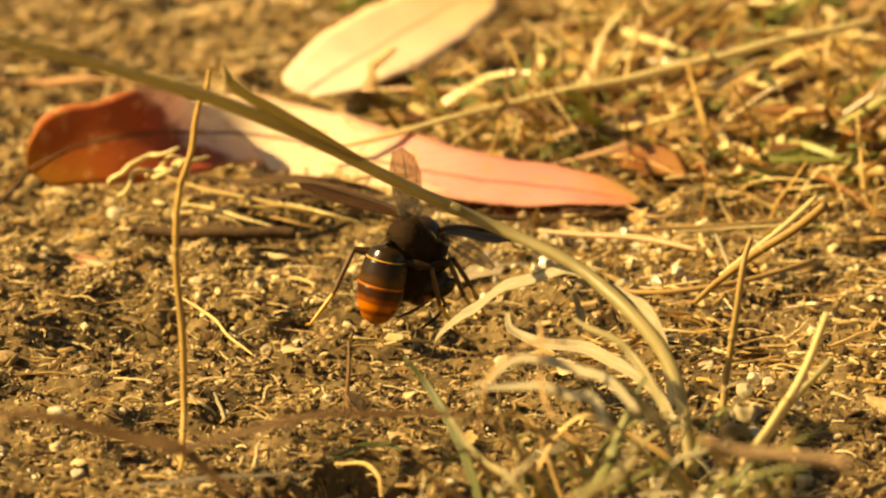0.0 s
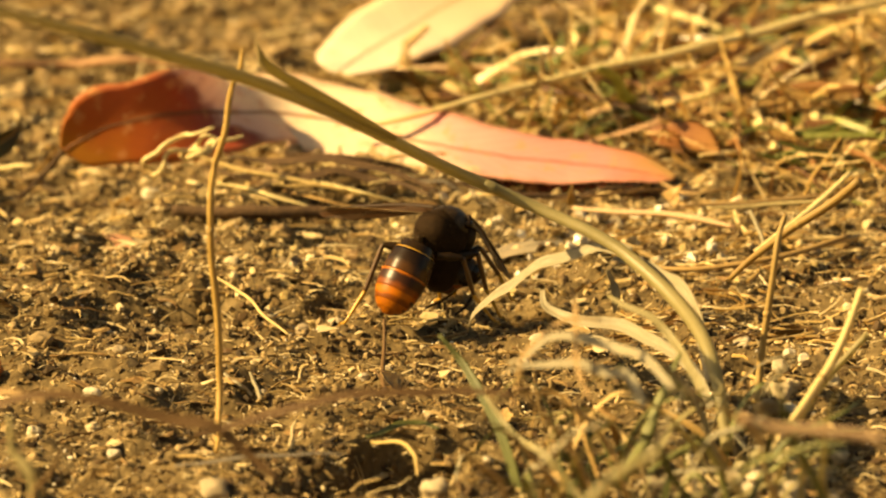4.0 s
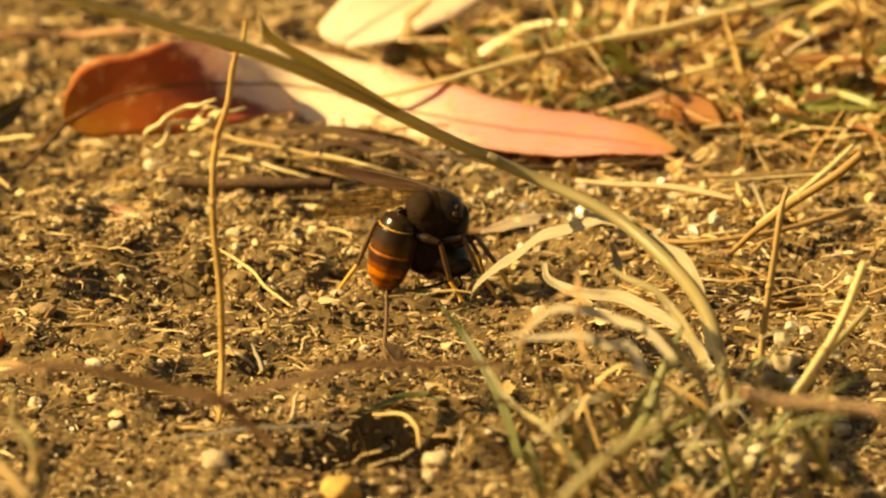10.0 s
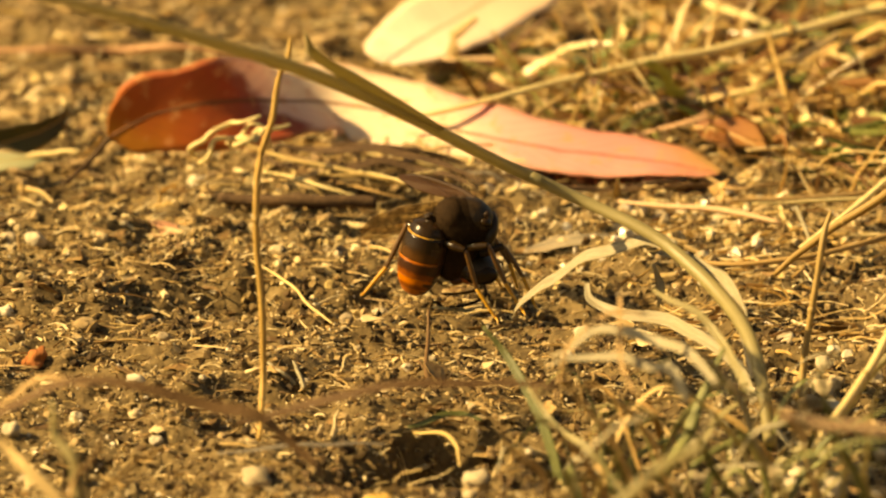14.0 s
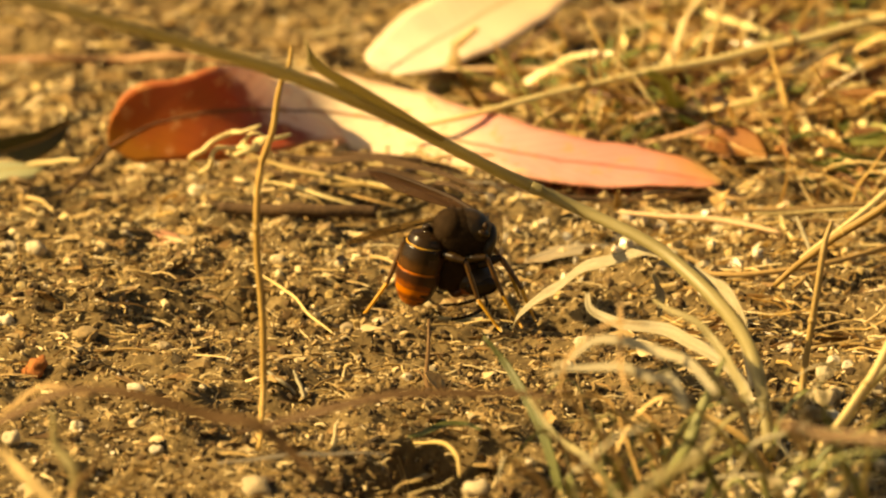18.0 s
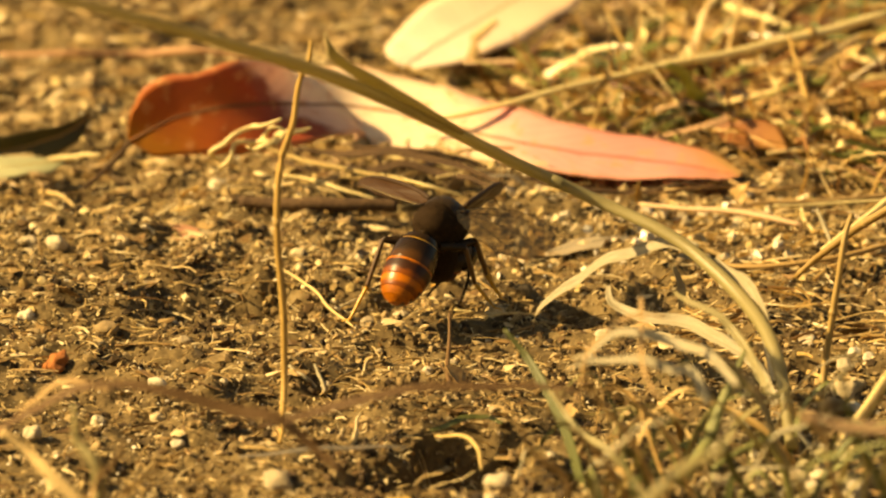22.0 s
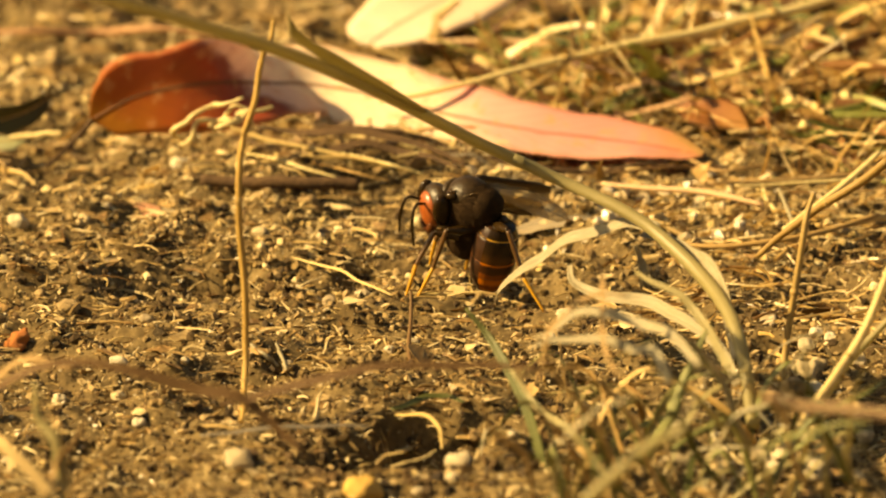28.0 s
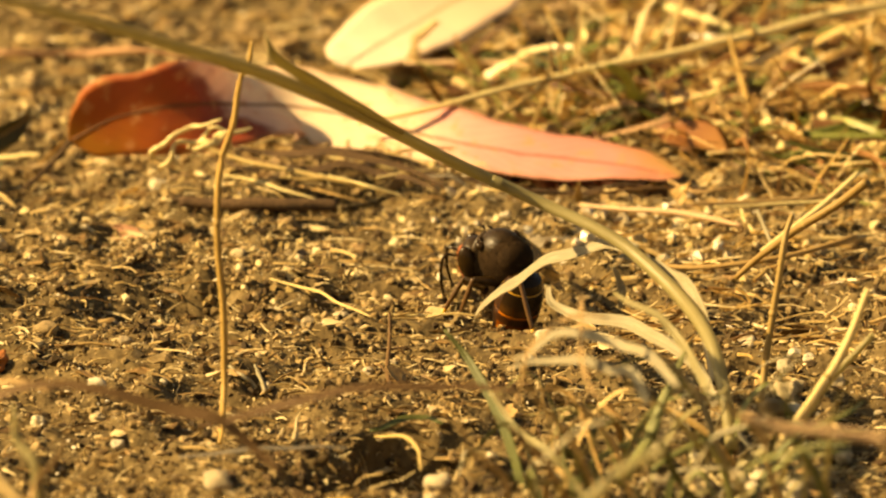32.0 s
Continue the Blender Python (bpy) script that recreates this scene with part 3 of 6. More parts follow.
stem("dry_blade", [(27.3, -80.0, 17.2), (28.9, -80.0, 13.8), (28.5, -80.0, 11.3)], [0.9, 1.3, 0.4], PALE, "short curled bleached blade tip", "grass blade", strip(0.35, 0.05, 5), 35, 16, "", 0.3, 7)
stem("dry_blade", [(20.6, -158.0, 37.6), (21.2, -160.0, 33.9), (21.9, -164.0, 28.3), (23.9, -172.0, 23.8)], [0.3, 0.6, 0.7, 0.4], DEAD, "thin brown wisp of grass in the clump", "grass blade", strip(0.35, 0.08, 5), 35, 24, "", 0.4, 8)
stem("dry_blade", [(13.8, -170.0, 22.6), (15.5, -170.0, 28.4), (19.7, -170.0, 32.0), (25.0, -170.0, 33.5)], [0.3, 0.6, 0.7, 0.5], DEAD, "thin dull wisp of grass in the clump", "grass blade", strip(0.35, 0.08, 5), 35, 24, "", 0.4, 9)
stem("dry_blade", [(36.7, -120.0, 17.6), (34.8, -122.0, 13.6), (32.2, -126.0, 8.6), (31.0, -130.0, 4.4)], [0.5, 1.0, 1.1, 0.7], GREEN, "dull green blade crossing the clump", "grass blade", strip(0.35, 0.08, 5), 35, 24, "", 0.3, 10)
stem("dead_stalk", [(-24.6, -112.5, 1.5), (-24.3, -109.0, 4.4), (-23.8, -104.5, 7.8), (-23.9, -104.1, 16.9), (-24.5, -104.2, 27.6), (-24.2, -103.8, 36.6), (-22.5, -102.8, 43.6), (-20.5, -103.2, 50.1), (-19.3, -102.7, 53.3)], [0.7, 0.8, 0.85, 0.95, 0.9, 0.9, 0.85, 0.75, 0.5], GOLD,
     "thin upright golden dead stalk", "grass stem", count=50, jitter=0.25, joints=(0.2, 0.55))
stem("dark_twig", [(-32.4, 20.7, 1.6), (-25.0, 19.3, 1.6), (-16.8, 18.5, 1.6), (-9.6, 19.2, 1.6)], [1.8, 2.1, 2.1, 2.0], BARK, "short dark brown twig lying on the soil", "twig", ring(9, 0.9), jitter=0.1)
stem("straw", [(-7.0, 49.5, 6.3), (1.3, 50.5, 7.8), (12.1, 55.0, 9.3), (23.0, 61.5, 10.5), (34.7, 68.1, 11.7), (45.8, 74.5, 12.5), (56.1, 81.3, 13.2), (67.4, 87.5, 14.5), (77.9, 94.1, 15.2)], [0.8, 1.0, 1.2, 1.3, 1.6, 1.8, 1.8, 1.6, 1.4], STRAW_LIGHT,
     "long golden straw lying across the litter", "straw", ring(8, 0.8), count=50, joints=(0.36, 0.7))
stem("straw", [(22.0, 61.5, 10.7), (18.0, 56.9, 8.6), (12.9, 52.0, 5.8), (8.7, 44.4, 3.1), (6.7, 39.9, 2.0)], [0.75, 0.68, 0.6, 0.52, 0.38], BROWN, "thin dark twig leaning on the leaf", "twig")
stem("straw", [(46.9, -87.7, 0.1), (47.8, -85.6, 5.9), (49.2, -85.1, 13.6), (50.3, -84.3, 21.1), (51.5, -82.4, 25.3)], [1.1, 1, 0.98, 0.9, 0.6], STRAW, "golden straw leaning over the soil", "straw", joints=(0.45,))
stem("straw", [(62.7, -50.8, 21.5), (56.8, -46.5, 16.0), (50.8, -42.3, 10.6), (45.6, -38.8, 5.6)], [1.3, 1.2, 1.1, 0.75], STRAW, "golden straw leaning over the soil", "straw", joints=(0.45,))
stem("straw", [(60.9, -109.4, 15.2), (55.7, -110.5, 10.1), (52.0, -113.2, 5.1), (47.3, -122.3, 1.1), (44.2, -130.2, -2.3)], [0.9, 1.1, 1.2, 1.2, 1.1], CULM, "bent yellowish straw leaning over the soil", "straw", joints=(0.4,))
stem("straw", [(59.6, -121.2, 24.3), (55.5, -124.4, 15.3), (52.0, -129.2, 11.3), (47.4, -137.4, 7.5)], [1, 1.2, 1.2, 1], STRAW, "golden straw leaning over the soil", "straw", joints=(0.45,))
stem("straw", [(28.2, 24.3, -0.2), (35.6, 29.1, -2.0), (43.6, 24.9, -2.1), (50.7, 17.2, -1.1)], [0.6, 1.1, 1.2, 0.68], PINKISH, "pinkish dry stem lying flat", "straw")
stem("straw", [(42.1, 29.2, -0.7), (50.3, 27.9, 0.0), (58.5, 32.0, -0.3), (68.7, 37.3, -1.2)], [0.6, 0.75, 0.83, 0.83], BROWN, "brown dry stem lying flat", "straw")
stem("straw", [(44.5, 27.8, -1.1), (51.9, 28.0, -0.7), (58.5, 29.9, -1.6), (68.3, 29.6, -1.0)], [0.45, 0.68, 0.68, 0.6], PALE, "bleached dry stem lying flat", "straw")
stem("straw", [(31.6, -3.8, 1.7), (36.3, -5.4, -0.2), (42.8, -3.8, -2.1), (50.6, -10.1, 0.1), (57.1, -5.9, 0.7), (65.2, 0.3, 1.6)], [0.45, 0.83, 0.98, 0.98, 0.9, 0.75], BROWN, "curved brown dry stem lying flat", "straw")
stem("straw", [(40.7, 8.5, -0.8), (47.9, 5.3, -0.8), (55.7, -0.1, 0.8), (65.5, 5.3, -0.2)], [0.6, 1.2, 1.5, 1.5], STRAW, "flat golden straw on the litter", "straw", strip(0.2, 0.15, 5))
stem("straw", [(49.7, 1.0, 4.8), (51.0, -6.6, 3.4), (51.7, -9.7, 1.7)], [0.52, 0.68, 0.45], PALE, "short bleached straw on the litter", "straw")
stem("straw", [(39.2, 79.5, 6.3), (44.1, 72.2, 5.0), (49.0, 64.4, 2.6), (52.0, 53.7, 1.4)], [0.52, 0.6, 0.52, 0.38], PINKISH, "thin pinkish straw over the litter", "straw")
stem("straw", [(35.7, 146.1, 3.4), (40.2, 146.7, 2.1), (46.1, 137.6, 1.9)], [0.75, 0.83, 0.6], PALE, "bleached straw in the litter", "straw")
stem("green_blade", [(53.0, 135.4, 9.6), (56.9, 123.2, 5.1), (60.8, 112.8, 3.0), (64.1, 106.2, 1.0)], [1, 1.2, 1, 0.45], GREEN, "green grass blade among the straw", "grass blade", strip(0.3, 0.08, 5), 30)
stem("straw", [(-71.4, 120.8, 0.4), (-60.9, 115.9, 1.9), (-50.7, 120.4, 0.4), (-41.7, 114.1, 2.6), (-31.4, 112.9, 2.3)], [0.68, 1, 1.2, 1.1, 0.6], PINKISH, "long dry stem lying on the soil", "straw")
stem("straw", [(-68.3, 52.9, -1.1), (-60.1, 54.7, -0.3), (-53.3, 50.6, 1.9)], [0.6, 1, 0.45], STRAW, "short flat straw on soil", "straw")
stem("dead_sheath", [(-18.2, 25.8, 3.9), (-11.7, 25.7, 3.6), (-1.9, 23.6, 2.5)], [0.31, 0.62, 0.31], STRAW, "thin straw lying below the leaf", "straw")
stem("rootlet", [(-36.4, 28.1, 5.9), (-35.1, 26.4, 8.4), (-33.0, 26.7, 9.7), (-30.0, 26.3, 11.8), (-26.7, 26.0, 13.3)], [0.52, 0.75, 0.75, 0.68, 0.38], STRAW_LIGHT, "pale curled rootlet before the leaf", "root", jitter=0.5, seed=3)
stem("rootlet", [(-35.3, 26.2, 5.9), (-32.8, 26.1, 8.5), (-29.6, 26.9, 9.6), (-26.2, 26.2, 11.4)], [0.52, 0.75, 0.75, 0.45], STRAW_LIGHT, "pale curled rootlet before the leaf", "root", jitter=0.5, seed=4)
stem("rootlet", [(-31.4, 27.7, 6.7), (-29.2, 27.1, 8.9), (-26.8, 26.4, 9.5), (-24.1, 28.3, 7.9)], [0.52, 0.75, 0.75, 0.45], STRAW_LIGHT, "pale curled rootlet before the leaf", "root", jitter=0.5, seed=5)
stem("rootlet", [(-30.4, 27.1, 7.6), (-28.0, 26.9, 8.3), (-25.6, 27.4, 10.0), (-22.4, 29.7, 10.1)], [0.6, 0.9, 0.9, 0.45], STRAW_LIGHT, "pale curled rootlet before the leaf", "root", jitter=0.5, seed=6)
stem("dead_sheath", [(-25.7, 35.0, 5.8), (-15.8, 33.7, 5.5), (-5.2, 31.4, 4.9), (6.1, 26.0, 3.5)], [0.62, 1.61, 1.61, 0.5], BARK, "dark brown grass sheath below the leaf", "grass blade", strip(0.3, 0.08, 5), 25, jitter=0.4)
stem("dead_sheath", [(-23.2, 32.7, 4.6), (-13.4, 30.8, 4.2), (-3.6, 30.1, 3.2), (5.3, 23.8, 2.7)], [0.5, 1.36, 1.24, 0.37], BARK, "brown rotten sheath below the leaf", "grass blade", strip(0.35, 0.1, 5), 35, jitter=0.4, seed=2)
stem("dead_sheath", [(-18.4, 39.0, 5.7), (-8.5, 36.0, 5.7), (1.3, 35.9, 3.5), (9.5, 33.7, 1.3)], [0.31, 1.12, 0.99, 0.31], BARK, "dark dead stem below the leaf", "twig", ring(7, 0.6), jitter=0.4, seed=3)
stem("dead_sheath", [(-11.8, 33.5, 4.8), (-3.6, 32.2, 4.2), (3.7, 29.3, 3.6), (9.5, 25.8, 2.4)], [0.25, 0.74, 0.68, 0.25], GREY, "greyish split sheath below the leaf", "grass blade", strip(0.3, 0.08, 5), 20, jitter=0.4, seed=4)
# two dark strips stand in for the shade cast below the pink leaf
stem("dead_sheath", [(6.3, 30.6, 2.2), (16.0, 29.3, 1.1), (25.8, 31.4, 0.5), (37.4, 33.3, 0.5)], [0.37, 1.12, 1.12, 0.31], BARK, "dark strip for the shade below the pink leaf", "twig", ring(7, 0.7), jitter=0.3, seed=5)
stem("dead_sheath", [(22.5, 27.0, 0.7), (32.3, 28.9, 0.8), (42.2, 33.5, 0.1), (53.6, 32.2, 0.6)], [0.31, 0.87, 0.87, 0.31], DEAD, "brown strip for the shade below the pink leaf", "twig", ring(7, 0.7), jitter=0.3, seed=6)
stem("straw", [(-29.8, 33.9, 6.7), (-21.6, 30.9, 4.8), (-11.7, 28.2, 3.2), (-5.2, 26.0, 2.6)], [0.45, 0.68, 0.75, 0.45], STRAW, "thin straw beside the twig", "straw")
stem("rootlet", [(-61.4, -11.2, -1.1), (-57.5, -10.6, -1.5), (-51.9, -24.1, 0.7)], [0.4, 0.6, 0.4], PALE, "thin pale rootlet on the soil", "root")
stem("rootlet", [(-23.9, -70.0, 0.9), (-22.0, -73.0, 0.3), (-20.0, -73.1, -0.8)], [0.5, 0.7, 0.4], PALE, "thin pale rootlet in a tuft", "root")
stem("rootlet", [(-20.5, -68.7, 0.7), (-19.7, -71.2, -0.2), (-18.8, -75.1, -0.8)], [0.4, 0.6, 0.4], PALE, "thin pale rootlet in a tuft", "root")
stem("twig", [(-2.3, -61.6, 6.0), (-2.4, -65.1, 2.9), (-2.4, -71.6, -0.1), (-1.1, -79.6, -1.5), (1.2, -85.6, -1.6), (4.9, -99.7, 1.1)], [0.4, 0.55, 0.7, 0.8, 0.8, 0.5], DEAD, "thin curved brown stem", "twig")
stem("green_blade", [(4.9, -109.9, 16.1), (8.5, -113.2, 12.4), (11.8, -120.1, 8.1), (13.9, -129.4, 4.6), (15.5, -144.7, 2.0)], [0.52, 1.1, 1.4, 1.3, 1.1], GREEN, "dull green drooping grass blade", "grass blade", strip(0.3, 0.1, 5), 40)
stem("green_blade", [(35.3, -144.1, 22.0), (33.0, -145.5, 17.1), (30.9, -148.2, 11.9), (27.5, -152.7, 8.0)], [0.75, 1.4, 1.7, 1.8], GREEN, "green grass stem in the clump", "grass blade", ring(8, 0.6))
stem("green_blade", [(58.5, -146.8, 12.3), (49.9, -147.0, 12.5), (42.6, -148.6, 13.1), (36.9, -149.6, 11.5), (31.2, -152.0, 9.2)], [0.75, 1, 1.2, 1.2, 0.9], GREEN, "green creeping runner stem", "grass blade", ring(8, 0.7))
stem("straw", [(29.6, -262.6, 41.5), (25.7, -262.5, 39.4), (21.9, -262.7, 36.1), (18.0, -262.0, 32.6)], [1.2, 1.5, 1.5, 1.4], CULM, "cut straw stump in the clump", "straw")
stem("straw", [(10.6, -133.0, 13.9), (14.5, -138.1, 9.9), (18.5, -143.4, 8.4), (22.7, -146.4, 4.0)], [0.5, 0.9, 1.0, 0.9], CULM, "bent yellowish straw in the clump", "straw", strip(0.3, 0.1, 5), 40)
stem("pink_runner", [(38.4, -270.1, 47.2), (43.5, -269.4, 45.7), (48.7, -269.2, 45.1), (55.2, -268.9, 44.5)], [0.9, 1.1, 1.2, 1.2], PINKISH, "pinkish creeping grass stem", "grass stem")
stem("brown_blade", [(-58.8, -180.0, 21.2), (-53.2, -181.3, 24.8), (-48.2, -182.3, 27.6), (-42.6, -182.5, 28.2), (-36.5, -183.0, 27.1), (-28.8, -183.0, 24.8), (-23.2, -183.6, 24.0), (-19.1, -184.2, 20.9), (-14.9, -185.6, 17.7)], [0.7, 0.9, 1.0, 1.1, 1.3, 1.7, 1.6, 1.2, 0.7], DEAD,
     "drooping brown dead grass blade", "grass blade", strip(0.35, 0.1, 5), 50)
stem("brown_blade", [(-22.5, -183.4, 23.6), (-15.6, -183.3, 25.7), (-5.8, -183.1, 27.5), (5.3, -182.3, 27.6), (14.3, -182.3, 27.6)], [1.0, 1.2, 1.2, 1.0, 0.6], DEAD, "thin brown dead grass blade", "grass blade", strip(0.35, 0.1, 5), 50)
stem("grey_blade", [(-29.3, -131.7, 4.9), (-22.1, -130.7, 5.5), (-14.9, -130.1, 5.6), (-7.5, -128.6, 5.8)], [1.0, 1.7, 1.6, 0.7], GREY, "grey flat dead blade lying on the soil", "grass blade", strip(0.2, 0.06, 5))
stem("green_blade", [(-4.9, -102.9, 0.6), (-1.7, -101.7, 1.5), (1.9, -100.1, 1.7), (4.9, -102.6, 2.0)], [0.6, 1.2, 1.2, 0.45], GREEN, "small green blade lying by the burrow", "grass blade", strip(0.2, 0.06, 5), 20)
stem("straw", [(-57.3, -190.0, 24.1), (-53.1, -192.0, 21.4), (-49.3, -194.0, 18.0), (-46.1, -196.0, 14.7)], [0.8, 1.3, 1.5, 1.5], BROWN, "tan blade leaning near the lens", "straw", strip(0.3, 0.12, 5), 40, 22, "", 0.3, 0)
stem("straw", [(-48.4, -190.0, 28.0), (-46.9, -191.0, 23.3), (-44.9, -193.0, 18.8), (-43.8, -195.0, 14.4)], [0.5, 1.2, 1.6, 1.6], CULM, "yellowish blade standing near the lens", "straw", strip(0.3, 0.12, 5), 40, 22, "", 0.3, 1)
stem("straw", [(-41.0, -192.0, 26.1), (-42.6, -192.0, 22.5), (-44.3, -193.0, 18.8), (-46.2, -195.0, 14.4)], [0.4, 1.0, 1.4, 1.5], DEAD, "brown blade standing near the lens", "straw", strip(0.3, 0.12, 5), 40, 22, "", 0.3, 2)
stem("straw", [(-35.2, -190.0, 21.2), (-37.8, -191.0, 19.6), (-41.0, -193.0, 17.4), (-44.1, -196.0, 14.3)], [0.8, 1.6, 1.8, 1.6], BROWN, "tan straw leaning near the lens", "straw", strip(0.3, 0.12, 5), 40, 22, "", 0.3, 3)
stem("straw", [(-55.4, -170.0, 22.0), (-52.5, -171.0, 24.3), (-48.3, -172.0, 25.8), (-44.0, -174.0, 25.4)], [0.4, 0.8, 0.9, 0.7], DEAD, "thin brown blade curving near the lens", "straw", strip(0.3, 0.12, 5), 40, 22, "", 0.3, 4)
stem("rootlet", [(-4.2, -102.7, -0.2), (-0.7, -108.9, 1.7), (1.5, -118.2, 2.4), (2.0, -124.0, 1.6)], [0.4, 0.6, 0.6, 0.35], STRAW, "pale root in the burrow mouth", "root")

stem("straw", [(36.9, 70.2, 7.0), (41.5, 68.3, 7.0), (46.3, 62.1, 5.0), (51.2, 47.4, 3.0)], [0.5, 0.8, 0.8, 0.5], BROWN, "thin tan bent straw over the mat", "straw", strip(0.3, 0.12, 5), 30, 20, "", 0.25, 0)
stem("straw", [(51.9, 90.8, 12.0), (55.6, 86.7, 11.0), (60.6, 84.7, 9.0), (63.3, 79.0, 7.0)], [0.9, 1.3, 1.3, 0.6], GREEN, "green blade bending over the dead grass", "grass blade", strip(0.3, 0.12, 5), 30, 20, "", 0.25, 1)
stem("straw", [(55.6, 88.1, 10.0), (58.9, 84.6, 8.0), (62.2, 81.9, 6.0)], [0.6, 1.0, 0.7], STRAW_LIGHT, "pale straw beside a green blade", "straw", strip(0.3, 0.12, 5), 30, 20, "", 0.25, 2)
stem("straw", [(39.4, 116.2, 9.0), (44.4, 109.0, 9.0), (49.4, 103.9, 8.0)], [1.0, 1.3, 0.9], STRAW_LIGHT, "pale bent straw at the far edge of the mat", "straw", strip(0.3, 0.12, 5), 30, 20, "", 0.25, 3)
stem("straw", [(51.5, 66.4, 5.0), (55.1, 72.9, 5.0), (60.2, 75.8, 5.0), (66.7, 80.1, 5.0)], [0.5, 1.0, 1.0, 0.8], STRAW, "golden straw lying on the mat", "straw", strip(0.3, 0.12, 5), 30, 20, "", 0.25, 4)
stem("straw", [(56.3, 72.0, 4.0), (60.9, 71.6, 4.0), (66.4, 71.8, 4.0)], [0.7, 1.1, 0.9], CULM, "yellowish straw lying on the mat", "straw", strip(0.3, 0.12, 5), 30, 20, "", 0.25, 5)
stem("straw", [(27.0, 108.5, 9.0), (27.2, 101.8, 7.0), (26.6, 97.7, 4.0)], [0.5, 0.9, 0.8], STRAW_LIGHT, "upright pale straw stub in the mat", "straw", strip(0.3, 0.12, 5), 30, 20, "", 0.25, 6)
stem("straw", [(25.2, 100.8, 9.0), (25.0, 94.2, 7.0), (24.8, 95.8, 4.0)], [0.7, 1.2, 1.0], GREEN, "upright dull green stub in the mat", "grass blade", strip(0.3, 0.12, 5), 30, 20, "", 0.25, 7)
stem("straw", [(25.0, 59.3, 2.5), (28.8, 59.4, 4.5), (33.0, 61.7, 5.5)], [0.5, 0.9, 0.4], GREEN, "dull green blade in a flattened tuft", "grass blade", strip(0.3, 0.12, 5), 30, 20, "", 0.25, 8)
stem("straw", [(26.2, 60.4, 2.5), (30.0, 61.2, 4.5), (34.7, 64.6, 5.5)], [0.5, 0.9, 0.4], GREEN, "dull green blade in a flattened tuft", "grass blade", strip(0.3, 0.12, 5), 30, 20, "", 0.25, 9)
stem("straw", [(27.4, 61.4, 2.5), (31.2, 63.0, 4.5), (35.5, 67.5, 5.5)], [0.5, 0.9, 0.4], CULM, "yellowish blade in a flattened tuft", "grass blade", strip(0.3, 0.12, 5), 30, 20, "", 0.25, 10)
stem("straw", [(28.6, 62.5, 2.5), (32.3, 62.6, 4.5), (37.2, 70.4, 5.5)], [0.5, 0.9, 0.4], GREEN, "dull green blade in a flattened tuft", "grass blade", strip(0.3, 0.12, 5), 30, 20, "", 0.25, 11)
stem("straw", [(29.8, 63.5, 2.5), (33.5, 64.5, 4.5), (37.8, 66.0, 5.5)], [0.5, 0.9, 0.4], GREEN, "dull green blade in a flattened tuft", "grass blade", strip(0.3, 0.12, 5), 30, 20, "", 0.25, 12)
stem("straw", [(31.0, 64.6, 2.5), (34.8, 66.3, 4.5), (39.5, 68.9, 5.5)], [0.5, 0.9, 0.4], CULM, "yellowish blade in a flattened tuft", "grass blade", strip(0.3, 0.12, 5), 30, 20, "", 0.25, 13)
stem("straw", [(32.2, 65.7, 2.5), (35.9, 65.9, 4.5), (40.3, 71.8, 5.5)], [0.5, 0.9, 0.4], GREEN, "dull green blade in a flattened tuft", "grass blade", strip(0.3, 0.12, 5), 30, 20, "", 0.25, 14)
stem("straw", [(33.4, 66.8, 2.5), (37.1, 67.7, 4.5), (42.0, 74.7, 5.5)], [0.5, 0.9, 0.4], GREEN, "dull green blade in a flattened tuft", "grass blade", strip(0.3, 0.12, 5), 30, 20, "", 0.25, 15)
stem("straw", [(34.5, 67.8, 2.5), (38.4, 69.5, 4.5), (42.6, 70.3, 5.5)], [0.5, 0.9, 0.4], CULM, "yellowish blade in a flattened tuft", "grass blade", strip(0.3, 0.12, 5), 30, 20, "", 0.25, 16)
stem("straw", [(20.7, 68.6, 6.0), (20.3, 64.0, 4.5), (19.6, 60.2, 3.0)], [1.2, 1.9, 1.4], STRAW, "short tan husk standing behind the pink leaf", "husk", strip(0.5, 0.1, 5), 60, 20, "", 0.25, 17)
stem("straw", [(34.0, 83.8, 5.0), (35.2, 82.8, 5.4), (36.4, 84.1, 5.0)], [0.8, 1.5, 0.9], STRAW_LIGHT, "short pale chip of straw on the mat", "husk", strip(0.4, 0.1, 5), 40, 20, "", 0.25, 18)
stem("straw", [(45.7, 79.1, 5.0), (46.8, 78.1, 5.4), (48.1, 79.4, 5.0)], [0.8, 1.5, 0.9], STRAW_LIGHT, "short pale chip of straw on the mat", "husk", strip(0.4, 0.1, 5), 40, 20, "", 0.25, 19)
stem("straw", [(49.2, 70.5, 5.0), (50.3, 69.5, 5.4), (51.6, 70.8, 5.0)], [0.8, 1.5, 0.9], STRAW_LIGHT, "short pale chip of straw on the mat", "husk", strip(0.4, 0.1, 5), 40, 20, "", 0.25, 20)
stem("straw", [(60.8, 131.2, 5.0), (62.0, 130.2, 5.4), (63.3, 131.6, 5.0)], [0.8, 1.5, 0.9], STRAW_LIGHT, "short pale chip of straw on the mat", "husk", strip(0.4, 0.1, 5), 40, 20, "", 0.25, 21)
stem("straw", [(52.4, 55.1, 5.0), (53.5, 54.1, 5.4), (54.7, 55.4, 5.0)], [0.8, 1.5, 0.9], STRAW_LIGHT, "short pale chip of straw on the mat", "husk", strip(0.4, 0.1, 5), 40, 20, "", 0.25, 22)
